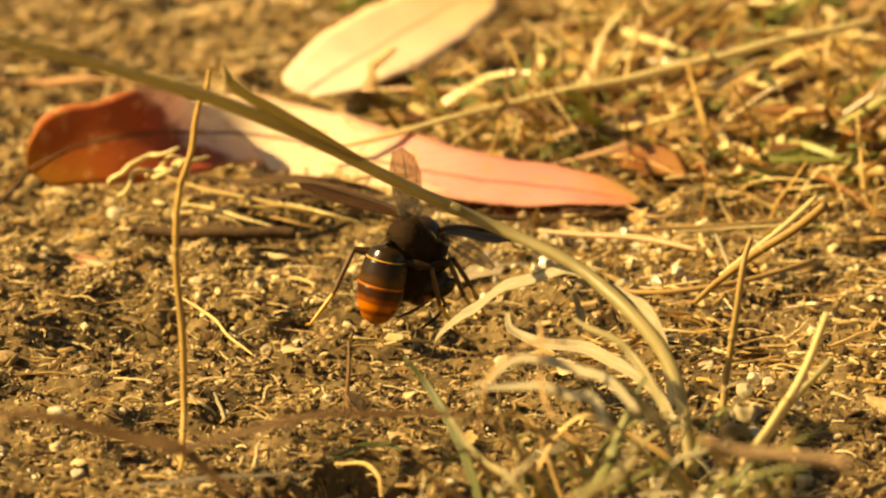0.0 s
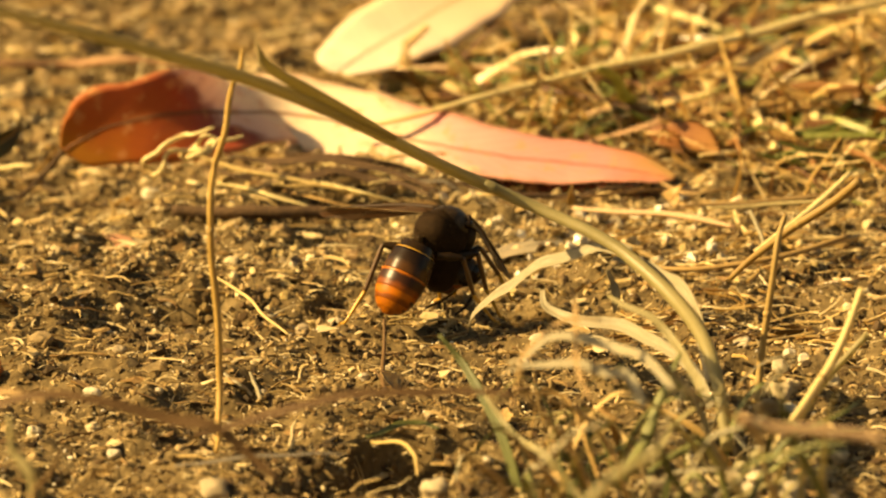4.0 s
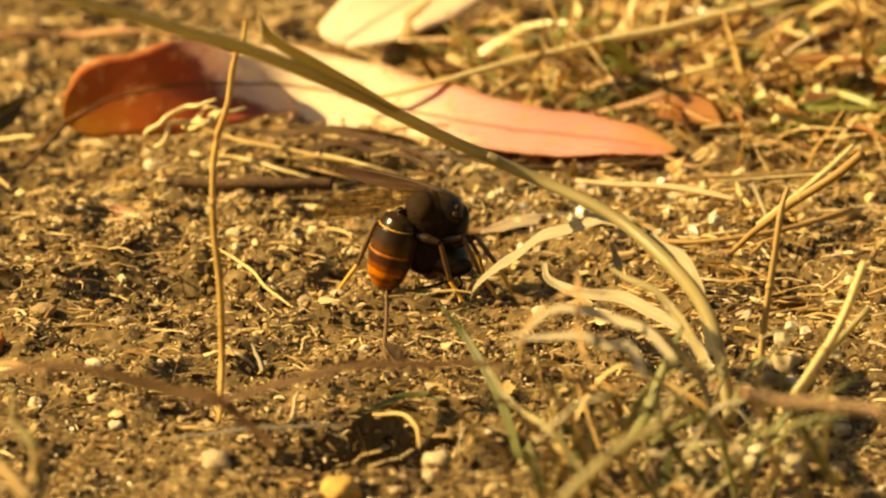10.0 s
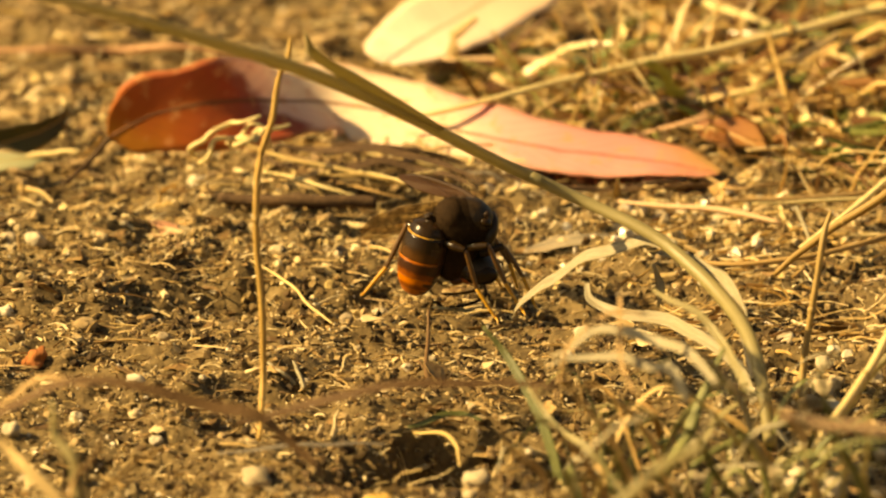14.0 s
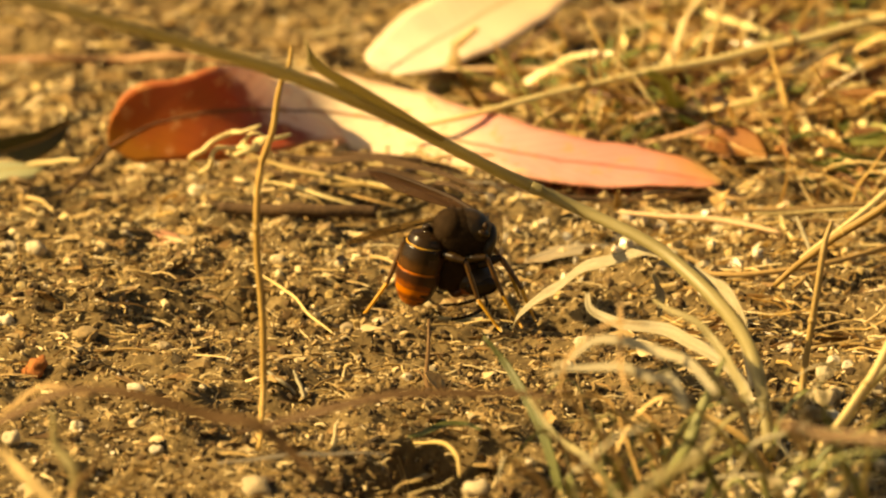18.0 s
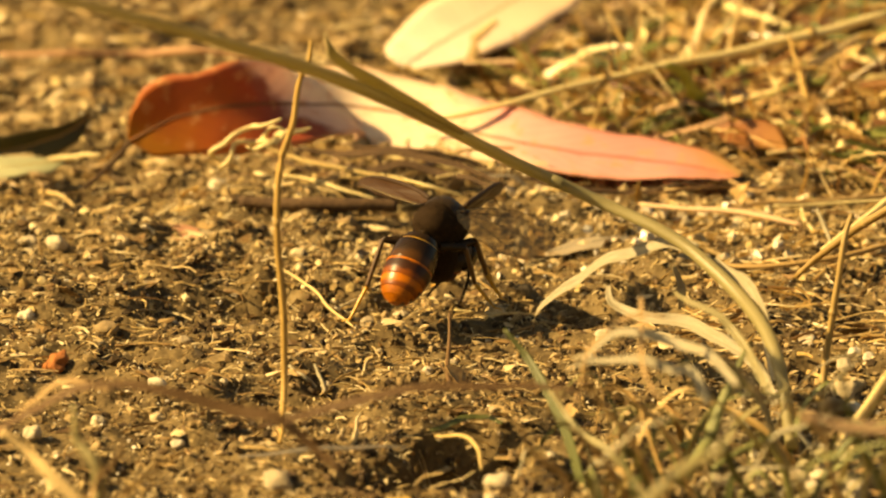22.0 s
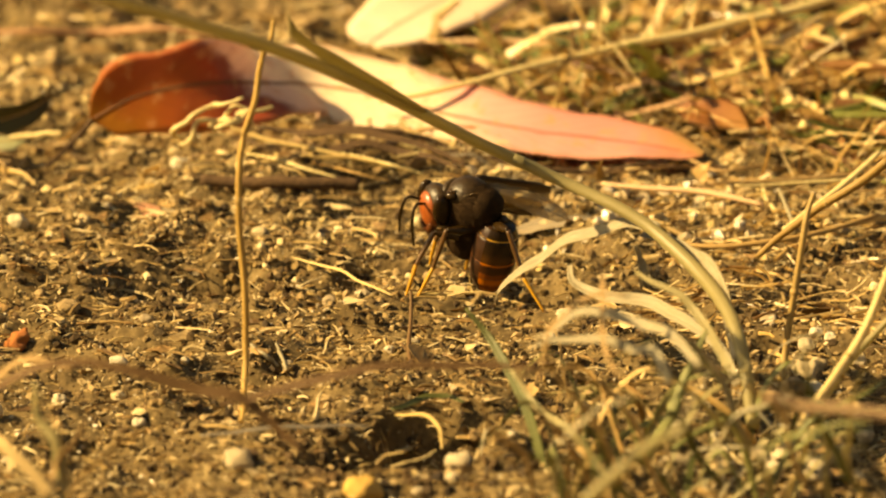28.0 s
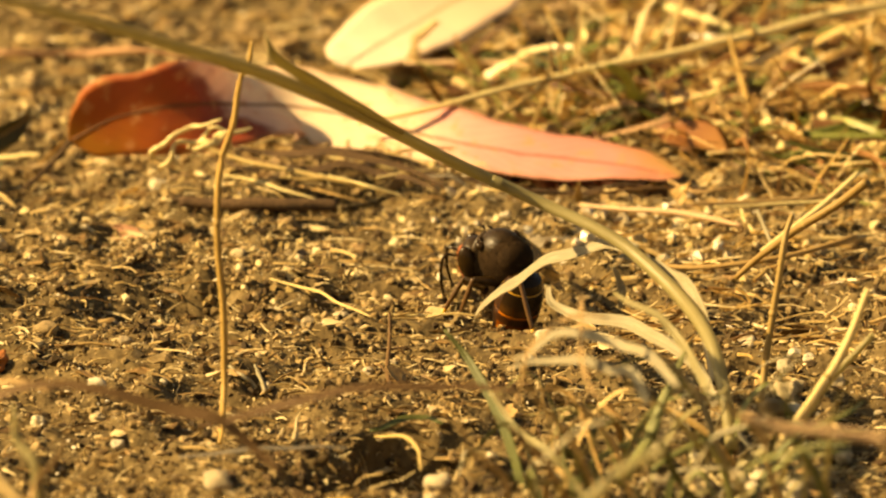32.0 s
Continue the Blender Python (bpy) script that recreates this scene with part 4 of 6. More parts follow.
stem("straw", [(57.5, 78.8, 5.0), (58.6, 77.8, 5.4), (59.9, 79.2, 5.0)], [0.8, 1.5, 0.9], STRAW_LIGHT, "short pale chip of straw on the mat", "husk", strip(0.4, 0.1, 5), 40, 20, "", 0.25, 23)
stem("straw", [(27.3, 86.9, 5.0), (28.5, 85.9, 5.4), (29.7, 87.2, 5.0)], [0.8, 1.5, 0.9], STRAW_LIGHT, "short pale chip of straw on the mat", "husk", strip(0.4, 0.1, 5), 40, 20, "", 0.25, 24)
stem("straw", [(38.5, 96.2, 5.0), (39.7, 95.2, 5.4), (40.9, 96.5, 5.0)], [0.8, 1.5, 0.9], STRAW_LIGHT, "short pale chip of straw on the mat", "husk", strip(0.4, 0.1, 5), 40, 20, "", 0.25, 25)
stem("straw", [(60.9, 58.5, 5.0), (62.0, 57.5, 5.4), (63.2, 58.8, 5.0)], [0.8, 1.5, 0.9], STRAW_LIGHT, "short pale chip of straw on the mat", "husk", strip(0.4, 0.1, 5), 40, 20, "", 0.25, 26)
stem("straw", [(53.9, 38.9, 5.0), (55.0, 38.0, 5.4), (56.2, 39.3, 5.0)], [0.8, 1.5, 0.9], STRAW_LIGHT, "short pale chip of straw on the mat", "husk", strip(0.4, 0.1, 5), 40, 20, "", 0.25, 27)
stem("straw", [(58.2, 34.6, 5.0), (59.3, 33.6, 5.4), (60.5, 34.9, 5.0)], [0.8, 1.5, 0.9], STRAW_LIGHT, "short pale chip of straw on the mat", "husk", strip(0.4, 0.1, 5), 40, 20, "", 0.25, 28)
stem("straw", [(25.3, 16.4, 2.2), (33.5, 12.8, 2.2), (41.4, 9.4, 2.0), (47.9, 5.9, 1.6)], [0.7, 1.1, 1.2, 0.8], PINKISH, "pinkish dry stem lying before the leaf", "straw", ring(7, 0.8), 0, 22, "", 0.2, 40)
stem("straw", [(40.4, 16.1, 2.2), (49.8, 18.0, 2.2), (58.0, 20.5, 2.2), (65.4, 23.2, 2.2)], [0.6, 0.9, 0.9, 0.8], DEAD, "dark brown stem lying beside the pink leaf", "straw", ring(7, 0.8), 0, 22, "", 0.2, 41)
stem("straw", [(44.1, 15.6, 1.8), (53.0, 17.8, 1.8), (65.3, 20.7, 1.8)], [0.4, 0.7, 0.6], STRAW_LIGHT, "pale thin straw lying beside the pink leaf", "straw", ring(7, 0.8), 0, 22, "", 0.2, 42)
stem("straw", [(32.5, -13.0, 1.2), (40.6, -17.9, 1.4), (50.1, -17.8, 2.0), (56.6, -13.8, 2.6), (64.0, -8.0, 3.4)], [0.5, 0.9, 1.0, 1.0, 0.8], BROWN, "curved brown stem lying over the soil", "straw", ring(7, 0.8), 0, 22, "", 0.2, 43)
stem("straw", [(64.6, 5.4, 9.0), (58.7, -0.8, 6.0), (53.3, -7.2, 3.5), (50.4, -10.0, 2.0)], [0.8, 1.1, 1.1, 0.6], STRAW_LIGHT, "golden straw leaning over the soil", "straw", ring(7, 0.8), 0, 22, "", 0.2, 44)
stem("straw", [(48.2, 14.9, 1.8), (49.0, 4.9, 1.6), (49.8, -3.6, 1.4)], [0.5, 0.7, 0.5], STRAW_LIGHT, "short pale straw on the soil", "straw", ring(7, 0.8), 0, 22, "", 0.2, 45)
stem("straw", [(25.5, 26.3, 0.6), (25.2, 21.5, 3.2), (24.9, 18.6, 5.0)], [2.0, 1.5, 0.3], STRAW, "upright tan husk before the pink leaf", "husk", strip(0.5, 0.12, 5), 70, 22, "", 0.2, 46)
stem("straw", [(35.3, 39.1, 1.0), (42.0, 27.7, 1.2), (48.6, 29.5, 1.4)], [0.4, 0.7, 0.5], DEAD, "brown stem below the leaf tip", "straw", ring(7, 0.8), 0, 22, "", 0.2, 47)
stem("straw", [(-11.9, 32.0, 3.1), (-5.8, 21.0, 3.7), (0.1, 19.3, 2.8)], [0.3, 0.41, 0.3], STRAW_LIGHT, "pale thin straw below the leaf", "straw", ring(7, 0.8), 0, 16, "", 0.2, 48)
stem("straw", [(-16.3, 30.9, 1.7), (-10.8, 22.8, 2.3), (-5.5, 20.7, 1.4)], [0.3, 0.49, 0.3], BROWN, "tan thin straw below the leaf", "straw", ring(7, 0.8), 0, 16, "", 0.2, 49)
stem("straw", [(-10.9, 32.3, 2.1), (-8.4, 29.5, 2.7), (-5.9, 35.8, 1.8)], [0.3, 0.67, 0.3], BARK, "dark thin twig below the leaf", "straw", ring(7, 0.8), 0, 16, "", 0.2, 50)
stem("straw", [(-23.7, 30.5, 1.8), (-20.6, 28.3, 2.4), (-17.5, 29.0, 1.5)], [0.3, 0.7, 0.3], STRAW, "golden thin straw below the leaf", "straw", ring(7, 0.8), 0, 16, "", 0.2, 51)
stem("straw", [(-26.2, 50.2, 2.1), (-19.1, 39.0, 2.7), (-12.2, 37.3, 1.8)], [0.3, 0.59, 0.3], DEAD, "brown thin stem below the leaf", "straw", ring(7, 0.8), 0, 16, "", 0.2, 52)
stem("straw", [(-10.9, 41.3, 3.5), (-4.1, 33.3, 4.1), (2.6, 34.3, 3.2)], [0.3, 0.5, 0.3], STRAW_LIGHT, "pale thin straw below the leaf", "straw", ring(7, 0.8), 0, 16, "", 0.2, 53)
stem("straw", [(-17.4, 41.8, 2.1), (-14.3, 41.4, 2.7), (-11.2, 47.9, 1.8)], [0.3, 0.4, 0.3], BROWN, "tan thin straw below the leaf", "straw", ring(7, 0.8), 0, 16, "", 0.2, 54)
stem("straw", [(-8.0, 41.3, 2.5), (-4.1, 36.0, 3.1), (-0.3, 35.7, 2.2)], [0.3, 0.57, 0.3], BARK, "dark thin twig below the leaf", "straw", ring(7, 0.8), 0, 16, "", 0.2, 55)
stem("straw", [(-10.1, 37.0, 3.1), (-3.3, 39.3, 3.7), (3.6, 50.3, 2.8)], [0.3, 0.41, 0.3], STRAW, "golden thin straw below the leaf", "straw", ring(7, 0.8), 0, 16, "", 0.2, 56)
stem("straw", [(-5.7, 36.3, 1.6), (-0.6, 39.5, 2.2), (4.5, 46.7, 1.3)], [0.3, 0.73, 0.3], DEAD, "brown thin stem below the leaf", "straw", ring(7, 0.8), 0, 16, "", 0.2, 57)
stem("straw", [(-26.2, 36.0, 2.2), (-19.4, 26.3, 2.8), (-12.8, 21.9, 1.9)], [0.3, 0.58, 0.3], STRAW_LIGHT, "pale thin straw below the leaf", "straw", ring(7, 0.8), 0, 16, "", 0.2, 58)
stem("straw", [(-6.9, 45.6, 3.3), (-1.0, 39.8, 3.9), (4.8, 36.9, 3.0)], [0.3, 0.73, 0.3], BROWN, "tan thin straw below the leaf", "straw", ring(7, 0.8), 0, 16, "", 0.2, 59)
stem("straw", [(-28.3, 45.2, 2.2), (-22.9, 35.4, 2.8), (-17.7, 34.8, 1.9)], [0.3, 0.59, 0.3], BARK, "dark thin twig below the leaf", "straw", ring(7, 0.8), 0, 16, "", 0.2, 60)
stem("straw", [(-19.1, 39.1, 1.8), (-15.8, 38.4, 2.4), (-12.6, 45.2, 1.5)], [0.3, 0.75, 0.3], STRAW, "golden thin straw below the leaf", "straw", ring(7, 0.8), 0, 16, "", 0.2, 61)
stem("straw", [(-27.8, 48.4, 2.4), (-20.7, 45.0, 3.0), (-13.8, 46.0, 2.1)], [0.3, 0.61, 0.3], DEAD, "brown thin stem below the leaf", "straw", ring(7, 0.8), 0, 16, "", 0.2, 62)
stem("straw", [(-3.7, 27.4, 3.4), (0.6, 30.0, 4.0), (5.0, 35.6, 3.1)], [0.3, 0.57, 0.3], STRAW_LIGHT, "pale thin straw below the leaf", "straw", ring(7, 0.8), 0, 16, "", 0.2, 63)
leaf("dead_leaf", [(36.7, 58.4, 3.0), (39.9, 54.8, 3.5), (43.5, 49.7, 3.5), (46.6, 43.9, 3.0)], [1.0, 5.5, 6.5, 1.5], [30, 28, 26, 24], LEAF_RUST, "rusty brown dead leaf behind the pink leaf", 0.15)
leaf("dead_leaf", [(54.1, 91.5, 4.0), (57.3, 87.0, 4.5), (60.7, 87.7, 4.5), (63.9, 92.0, 4.0)], [1.0, 6.0, 6.0, 1.0], [30, 28, 26, 24], LEAF_RUST, "rusty brown dead leaf in the dead grass", 0.2)
leaf("dead_leaf", [(45.3, 55.8, 1.4), (49.0, 50.5, 1.2), (52.3, 38.2, 2.2), (56.3, 35.2, 0.3)], [1.5, 6.5, 7.0, 1.0], [25, 20, 15, 10], LEAF_TAN, "curled tan dead leaf by the pink leaf", -0.25)
leaf("dead_leaf", [(57.5, 67.7, 1.7), (61.4, 63.6, 0.9), (67.1, 59.4, 0.6)], [1.0, 6.0, 5.0], [20, 15, 12], LEAF_TAN, "curled tan dead leaf in the litter", -0.25)
leaf("dead_leaf", [(11.5, 1.9, -1.3), (15.3, 1.0, -0.2), (19.7, 0.3, 0.8), (23.3, 5.9, -0.0)], [1.5, 7.0, 7.0, 1.5], [4, 4, 4, 4], LEAF_ASH, "flat ashen dead leaf on the soil", 0.05, rib=GREY)
leaf("dead_leaf", [(-51.9, 12.3, 0.8), (-47.7, 8.7, 1.0), (-43.2, 6.0, 1.0), (-38.4, 4.4, 0.9), (-34.5, 3.6, 0.6)], [1.0, 4.5, 5.0, 4.0, 1.0], [16, 16, 14, 12, 12], LEAF_SALMON, "narrow salmon-pink dead leaf on the soil", -0.08)
leaf("dead_leaf", [(-48.2, -37.2, 0.9), (-45.3, -33.5, -0.1), (-42.0, -24.9, -2.5)], [0.8, 4.0, 0.8], [10, 14, 10], LEAF_TAN, "small rusty dead leaf on the soil", 0.15)
leaf("dead_leaf", [(-38.2, -17.4, -1.1), (-34.7, -17.7, -1.4), (-31.4, -21.8, -1.2)], [0.8, 4.5, 1.0], [0, 0, 0], LEAF_ASH, "small ashen dead leaf on the soil", 0.1, rib=GREY)
leaf("dead_leaf", [(49.6, -61.0, -4.9), (51.2, -68.0, -4.4), (53.8, -70.8, -4.4)], [1.0, 5.0, 1.0], [20, 20, 20], LEAF_TAN, "small tan husk on the soil", -0.3)
leaf("dead_leaf", [(39.2, 26.7, 0.3), (40.4, 26.5, 1.7), (41.2, 25.1, 3.4)], [3.4, 2.2, 0.4], [60, 60, 60], LEAF_TAN, "upright yellowish chip of husk", 0.1)

# loose straws lying over the litter
straw_dice = np.random.RandomState(77)
for n in range(210):
    x, y = straw_dice.uniform(14, 88), straw_dice.uniform(56, 194)
    if y < 103 - 1.4 * x or (x < 34 and y > 97):
        continue
    h, k, size = straw_dice.normal(0.15, 0.6), straw_dice.normal(0, 0.25), straw_dice.uniform(6, 17)
    z = soil_at(x, y) + straw_dice.uniform(2.5, 7.0)
    ends = [(x - math.cos(h - k) * size, y - math.sin(h - k) * size, z - straw_dice.uniform(0, 3)), (x, y, z), (x + math.cos(h + k) * size, y + math.sin(h + k) * size, z - straw_dice.uniform(-3, 2))]
    stem("straw", ends, [0.5, straw_dice.uniform(0.7, 1.3), 0.4], (STRAW_LIGHT, STRAW, BROWN, STRAW_LIGHT, GREEN, PINKISH)[n % 6], ("light golden straw on the litter", "golden straw lying on the litter", "brown straw lying on the litter", "light golden straw on the litter", "dull green blade on the litter", "pinkish straw lying on the litter")[n % 6], "straw", strip(0.3, 0.12, 5), straw_dice.uniform(0, 60), 14, "loose straws on the litter", 0.25, n)

# a tangle of thin blades in the near clump
CLUMP = [((39.1, -150.9, 6.7), (34.6, -156.6, 15.7), (28.0, -161.6, 22.1), (21.6, -165.6, 25.4)), ((36.7, -159.6, 6.2), (32.2, -164.9, 15.0), (25.7, -169.8, 20.7), (18.7, -173.5, 23.1)), ((42.4, -157.0, 6.9), (43.6, -162.4, 15.8), (46.2, -168.0, 23.8), (50.1, -173.1, 30.2)),
         ((29.5, -164.5, 6.1), (27.2, -170.8, 15.1), (22.8, -176.1, 22.4), (16.4, -180.7, 27.2)), ((44.9, -168.5, 7.2), (47.4, -173.8, 15.2), (51.4, -178.7, 21.6), (56.7, -183.6, 27.2)), ((25.7, -173.4, 7.1), (20.7, -178.6, 12.9), (15.0, -182.5, 16.2), (10.2, -184.4, 17.4)),
         ((41.4, -145.6, 6.8), (37.6, -147.9, 15.5), (32.5, -151.8, 23.2), (26.0, -154.5, 26.9)), ((22.2, -176.2, 7.2), (18.5, -181.0, 15.7), (14.3, -184.5, 21.7), (10.8, -187.2, 25.3)), ((50.3, -174.5, 7.4), (49.4, -177.9, 14.9), (46.4, -181.9, 22.5), (41.4, -185.2, 27.7)),
         ((40.3, -136.9, 5.9), (37.1, -142.3, 16.3), (30.5, -146.8, 21.2), (22.5, -148.8, 18.8)), ((27.4, -193.8, 15.6), (30.6, -200.0, 25.2), (34.5, -205.8, 33.1), (36.9, -211.5, 40.2)), ((46.1, -190.8, 14.8), (44.5, -196.6, 23.6), (40.1, -201.8, 29.9), (34.5, -205.8, 33.1)),
         ((17.6, -195.8, 14.1), (21.0, -202.3, 23.7), (24.9, -207.8, 30.8), (28.9, -212.2, 34.8)), ((37.4, -202.2, 15.9), (41.3, -208.0, 23.8), (47.2, -212.3, 27.8), (53.2, -215.5, 28.7)), ((14.7, -205.3, 16.7), (16.7, -211.5, 25.5), (20.0, -216.4, 31.0), (24.7, -220.2, 33.5)),
         ((24.0, -187.3, 13.9), (21.1, -193.7, 23.5), (15.5, -199.5, 31.5), (13.7, -205.4, 39.4)), ((41.9, -211.7, 18.5), (39.6, -217.1, 25.6), (34.7, -222.1, 31.2), (27.9, -225.6, 32.8)), ((51.1, -203.2, 18.2), (47.4, -209.2, 27.0), (45.7, -215.4, 35.7), (46.0, -221.7, 44.3)),
         ((33.5, -171.1, 7.1), (35.4, -174.9, 14.8), (39.5, -178.4, 20.8), (44.9, -180.9, 23.6)), ((13.7, -179.1, 8.7), (12.3, -183.7, 15.8), (8.3, -187.1, 21.0), (6.6, -190.4, 26.2)), ((54.2, -180.7, 9.9), (51.9, -184.4, 17.4), (52.3, -188.8, 25.8), (55.5, -193.0, 33.3))]
for n, line in enumerate(CLUMP):
    stem("dry_blade", line, [0.55 + 0.2 * (n % 3), 0.75 + 0.15 * (n % 2), 0.6, 0.2], (CULM, GREEN, PALE, BROWN)[n % 4], ("thin yellowish blade in the near clump", "thin green blade in the near clump", "thin bleached blade in the near clump", "thin tan blade in the near clump")[n % 4], "grass blade", strip(0.3, 0.1, 5), 20 + 17 * (n % 4), 24, "blades of the near clump", 0.3, n)

# short blades that fill the near clump
tuft_dice = np.random.RandomState(58)
for n in range(46):
    x, y = tuft_dice.uniform(14, 50), tuft_dice.uniform(-158, -112)
    h, reach, rise = tuft_dice.uniform(0, 6.28), tuft_dice.uniform(8, 22), tuft_dice.uniform(5, 15)
    z = soil_at(x, y) + 0.3
    line = [(x, y, z), (x + math.cos(h) * reach * 0.3, y + math.sin(h) * reach * 0.3, z + rise * 0.7), (x + math.cos(h) * reach * 0.7, y + math.sin(h) * reach * 0.7, z + rise), (x + math.cos(h + 0.3) * reach, y + math.sin(h + 0.3) * reach, z + rise * tuft_dice.uniform(0.3, 1.1))]
    stem("tuft_blade", line, [0.7, tuft_dice.uniform(0.6, 1.1), 0.6, 0.15], (GREEN, PALE, CULM, GREEN, BROWN)[n % 5], ("dull green blade of the near tuft", "bleached blade of the near tuft", "yellowish blade of the near tuft", "dull green blade of the near tuft", "light tan blade of the near tuft")[n % 5], "grass blade", strip(0.3, 0.1, 5), tuft_dice.uniform(0, 80), 16, "blades of the near tuft", 0.3, n)

# ---- litter ----
def kinked(r, base, heading, length, width, rise, kink, seg=4):
    """A broken strand: straight pieces with kinks between them."""
    pts, h, up = [np.array(base, float)], heading, rise
    for _ in range(seg - 1):
        step = length / (seg - 1)
        pts.append(pts[-1] + np.array((math.cos(h) * math.cos(up), math.sin(h) * math.cos(up), math.sin(up))) * step)
        h, up = h + r.normal(0, kink), up + r.normal(-0.12, kink * 0.6)
        floor = soil_at(pts[-1][0], pts[-1][1]) + 0.15
        pts[-1][2] = max(pts[-1][2], floor)
    c = np.array(pts)
    side, lift = frames_along(c, np.full(seg, r.uniform(0, 90)))
    sec = np.array(ring(4, r.uniform(0.2, 0.8)))
    w = width * np.linspace(1, 0.5, seg)
    v = (c[:, None] + (side[:, None] * sec[None, :, :1] + lift[:, None] * sec[None, :, 1:]) * w[:, None, None] * 0.5).reshape(-1, 3)
    f = [(i * 4 + j, i * 4 + (j + 1) % 4, (i + 1) * 4 + (j + 1) % 4, (i + 1) * 4 + j) for i in range(seg - 1) for j in range(4)]
    return v, f


def build_litter():
    r = np.random.RandomState(11)
    straw, green, dead = [], [], []
    clumps = [(r.uniform(8, 96), r.uniform(44, 205), r.normal(0.1, 0.9)) for _ in range(110)]

    def off_mat(x, y):
        return y < 92 - 1.4 * x + r.uniform(-10, 10) or y < 24 or (x < 34 and 98 < y < 1.4 * x + 156) or (y < 56 and x < 48)

    for n in range(7200):
        cx, cy, ch = clumps[r.randint(len(clumps))]
        x, y = (r.normal(cx, 7), r.normal(cy, 10)) if n % 4 else (r.uniform(5, 98), r.uniform(24, 210))
        if off_mat(x, y):
            continue
        steep = r.rand() < 0.2
        z = soil_at(x, y) + (0.0 if steep else r.uniform(0.0, 7.0) * r.rand())
        b = kinked(r, (x, y, z), ch + r.normal(0, 0.7) + (math.pi if r.rand() < 0.5 else 0), 3 + 19 * r.rand() ** 1.5, 0.3 + 1.0 * r.rand() ** 2, r.uniform(0.6, 1.4) if steep else r.normal(0.12, 0.3), 0.3, r.randint(3, 6))
        (green if r.rand() < (0.4 if math.sin(cx * 0.21) * math.cos(cy * 0.11) > 0.45 else 0.06) else dead if r.rand() < 0.16 else straw).append(b)
    for n in range(1300):  # broader blades over the mat
        cx, cy, ch = clumps[r.randint(len(clumps))]
        x, y = r.normal(cx, 10), r.normal(cy, 14)
        if off_mat(x, y - 6):
            continue
        b = kinked(r, (x, y, soil_at(x, y) + r.uniform(0.5, 7.0)), ch + r.normal(0, 0.5), 5 + 17 * r.rand(), r.uniform(1.0, 2.4), r.normal(0.1, 0.25), 0.25, 5)
        (dead if n % 3 == 0 else green if math.sin(cx * 0.21) * math.cos(cy * 0.11) > 0.2 else straw).append(b)
    for _ in range(800):
        x, y = r.uniform(24, 90), r.uniform(-62, 40)
        straw.append(kinked(r, (x, y, soil_at(x, y) + r.uniform(0, 0.8)), r.normal(0.1, 0.8), 2 + 9 * r.rand() ** 2, r.uniform(0.2, 0.75), r.normal(0.03, 0.12), 0.3, 4))
    for _ in range(520):
        x, y = r.uniform(-82, 40), r.uniform(24, 200)
        straw.append(kinked(r, (x, y, soil_at(x, y) + r.uniform(0, 0.8)), r.normal(0.0, 0.9), 2 + 12 * r.rand() ** 2, r.uniform(0.25, 0.9), r.normal(0.05, 0.12), 0.3, 4))
    joined("brown_grass_litter", dead, DEAD_HEAP, "reddish brown blades darkened for shaded gaps in the dead grass", "grass", False)
    joined("dry_grass_litter", straw, STRAW_HEAP, "tangled mat of golden dead grass", "grass", False)
    joined("green_grass_litter", green, GREEN_HEAP, "dull green blades in the dead grass", "grass", False)


build_litter()


def build_chaff():
    r = np.random.RandomState(12)
    blocks = []
    for _ in range(7000):
        x, y = r.uniform(-80, 88), r.uniform(-184, 190)
        length = 0.7 + 7.5 * r.rand() ** 2.6
        blocks.append(strand(r, (x, y, soil_at(x, y) + r.uniform(0.05, 0.5)), r.uniform(0, 2 * math.pi), length, r.uniform(0.15, 0.6), r.uniform(-0.1, 0.5), r.normal(0, 0.6), 4, 4, r.normal(0.1, 0.5)))
    for _ in range(3400):
        x, y = r.uniform(-80, 88), r.uniform(-20, 118)
        blocks.append(strand(r, (x, y, soil_at(x, y) + r.uniform(0.05, 0.6)), r.normal(0, 0.8), 0.8 + 5 * r.rand() ** 2.4, r.uniform(0.15, 0.5), r.uniform(-0.1, 0.5), r.normal(0, 0.6), 4, 4, r.normal(0.2, 0.6)))
    for _ in range(15000):
        x, y = r.uniform(-78, 84), r.uniform(-180, 18)
        blocks.append(strand(r, (x, y, soil_at(x, y) + r.uniform(0.05, 0.4)), r.normal(0, 1.0), 0.4 + 1.9 * r.rand() ** 2, r.uniform(0.1, 0.36), r.uniform(-0.05, 0.25), r.normal(0, 0.5), 3, 3, r.normal(0.05, 0.3)))
    for _ in range(260):
        x, y = r.normal(HOLE[0], 8), r.normal(HOLE[1], 11)
        blocks.append(kinked(r, (x, y, soil_at(x, y) + r.uniform(0.1, 1.0)), r.uniform(0, 6.28), 1 + 6 * r.rand() ** 2, r.uniform(0.2, 0.6), r.normal(0.1, 0.4), 0.4, 4))
    joined("chaff", blocks, CHAFF, "bits of chaff and broken straw strewn on the soil", "chaff")


build_chaff()


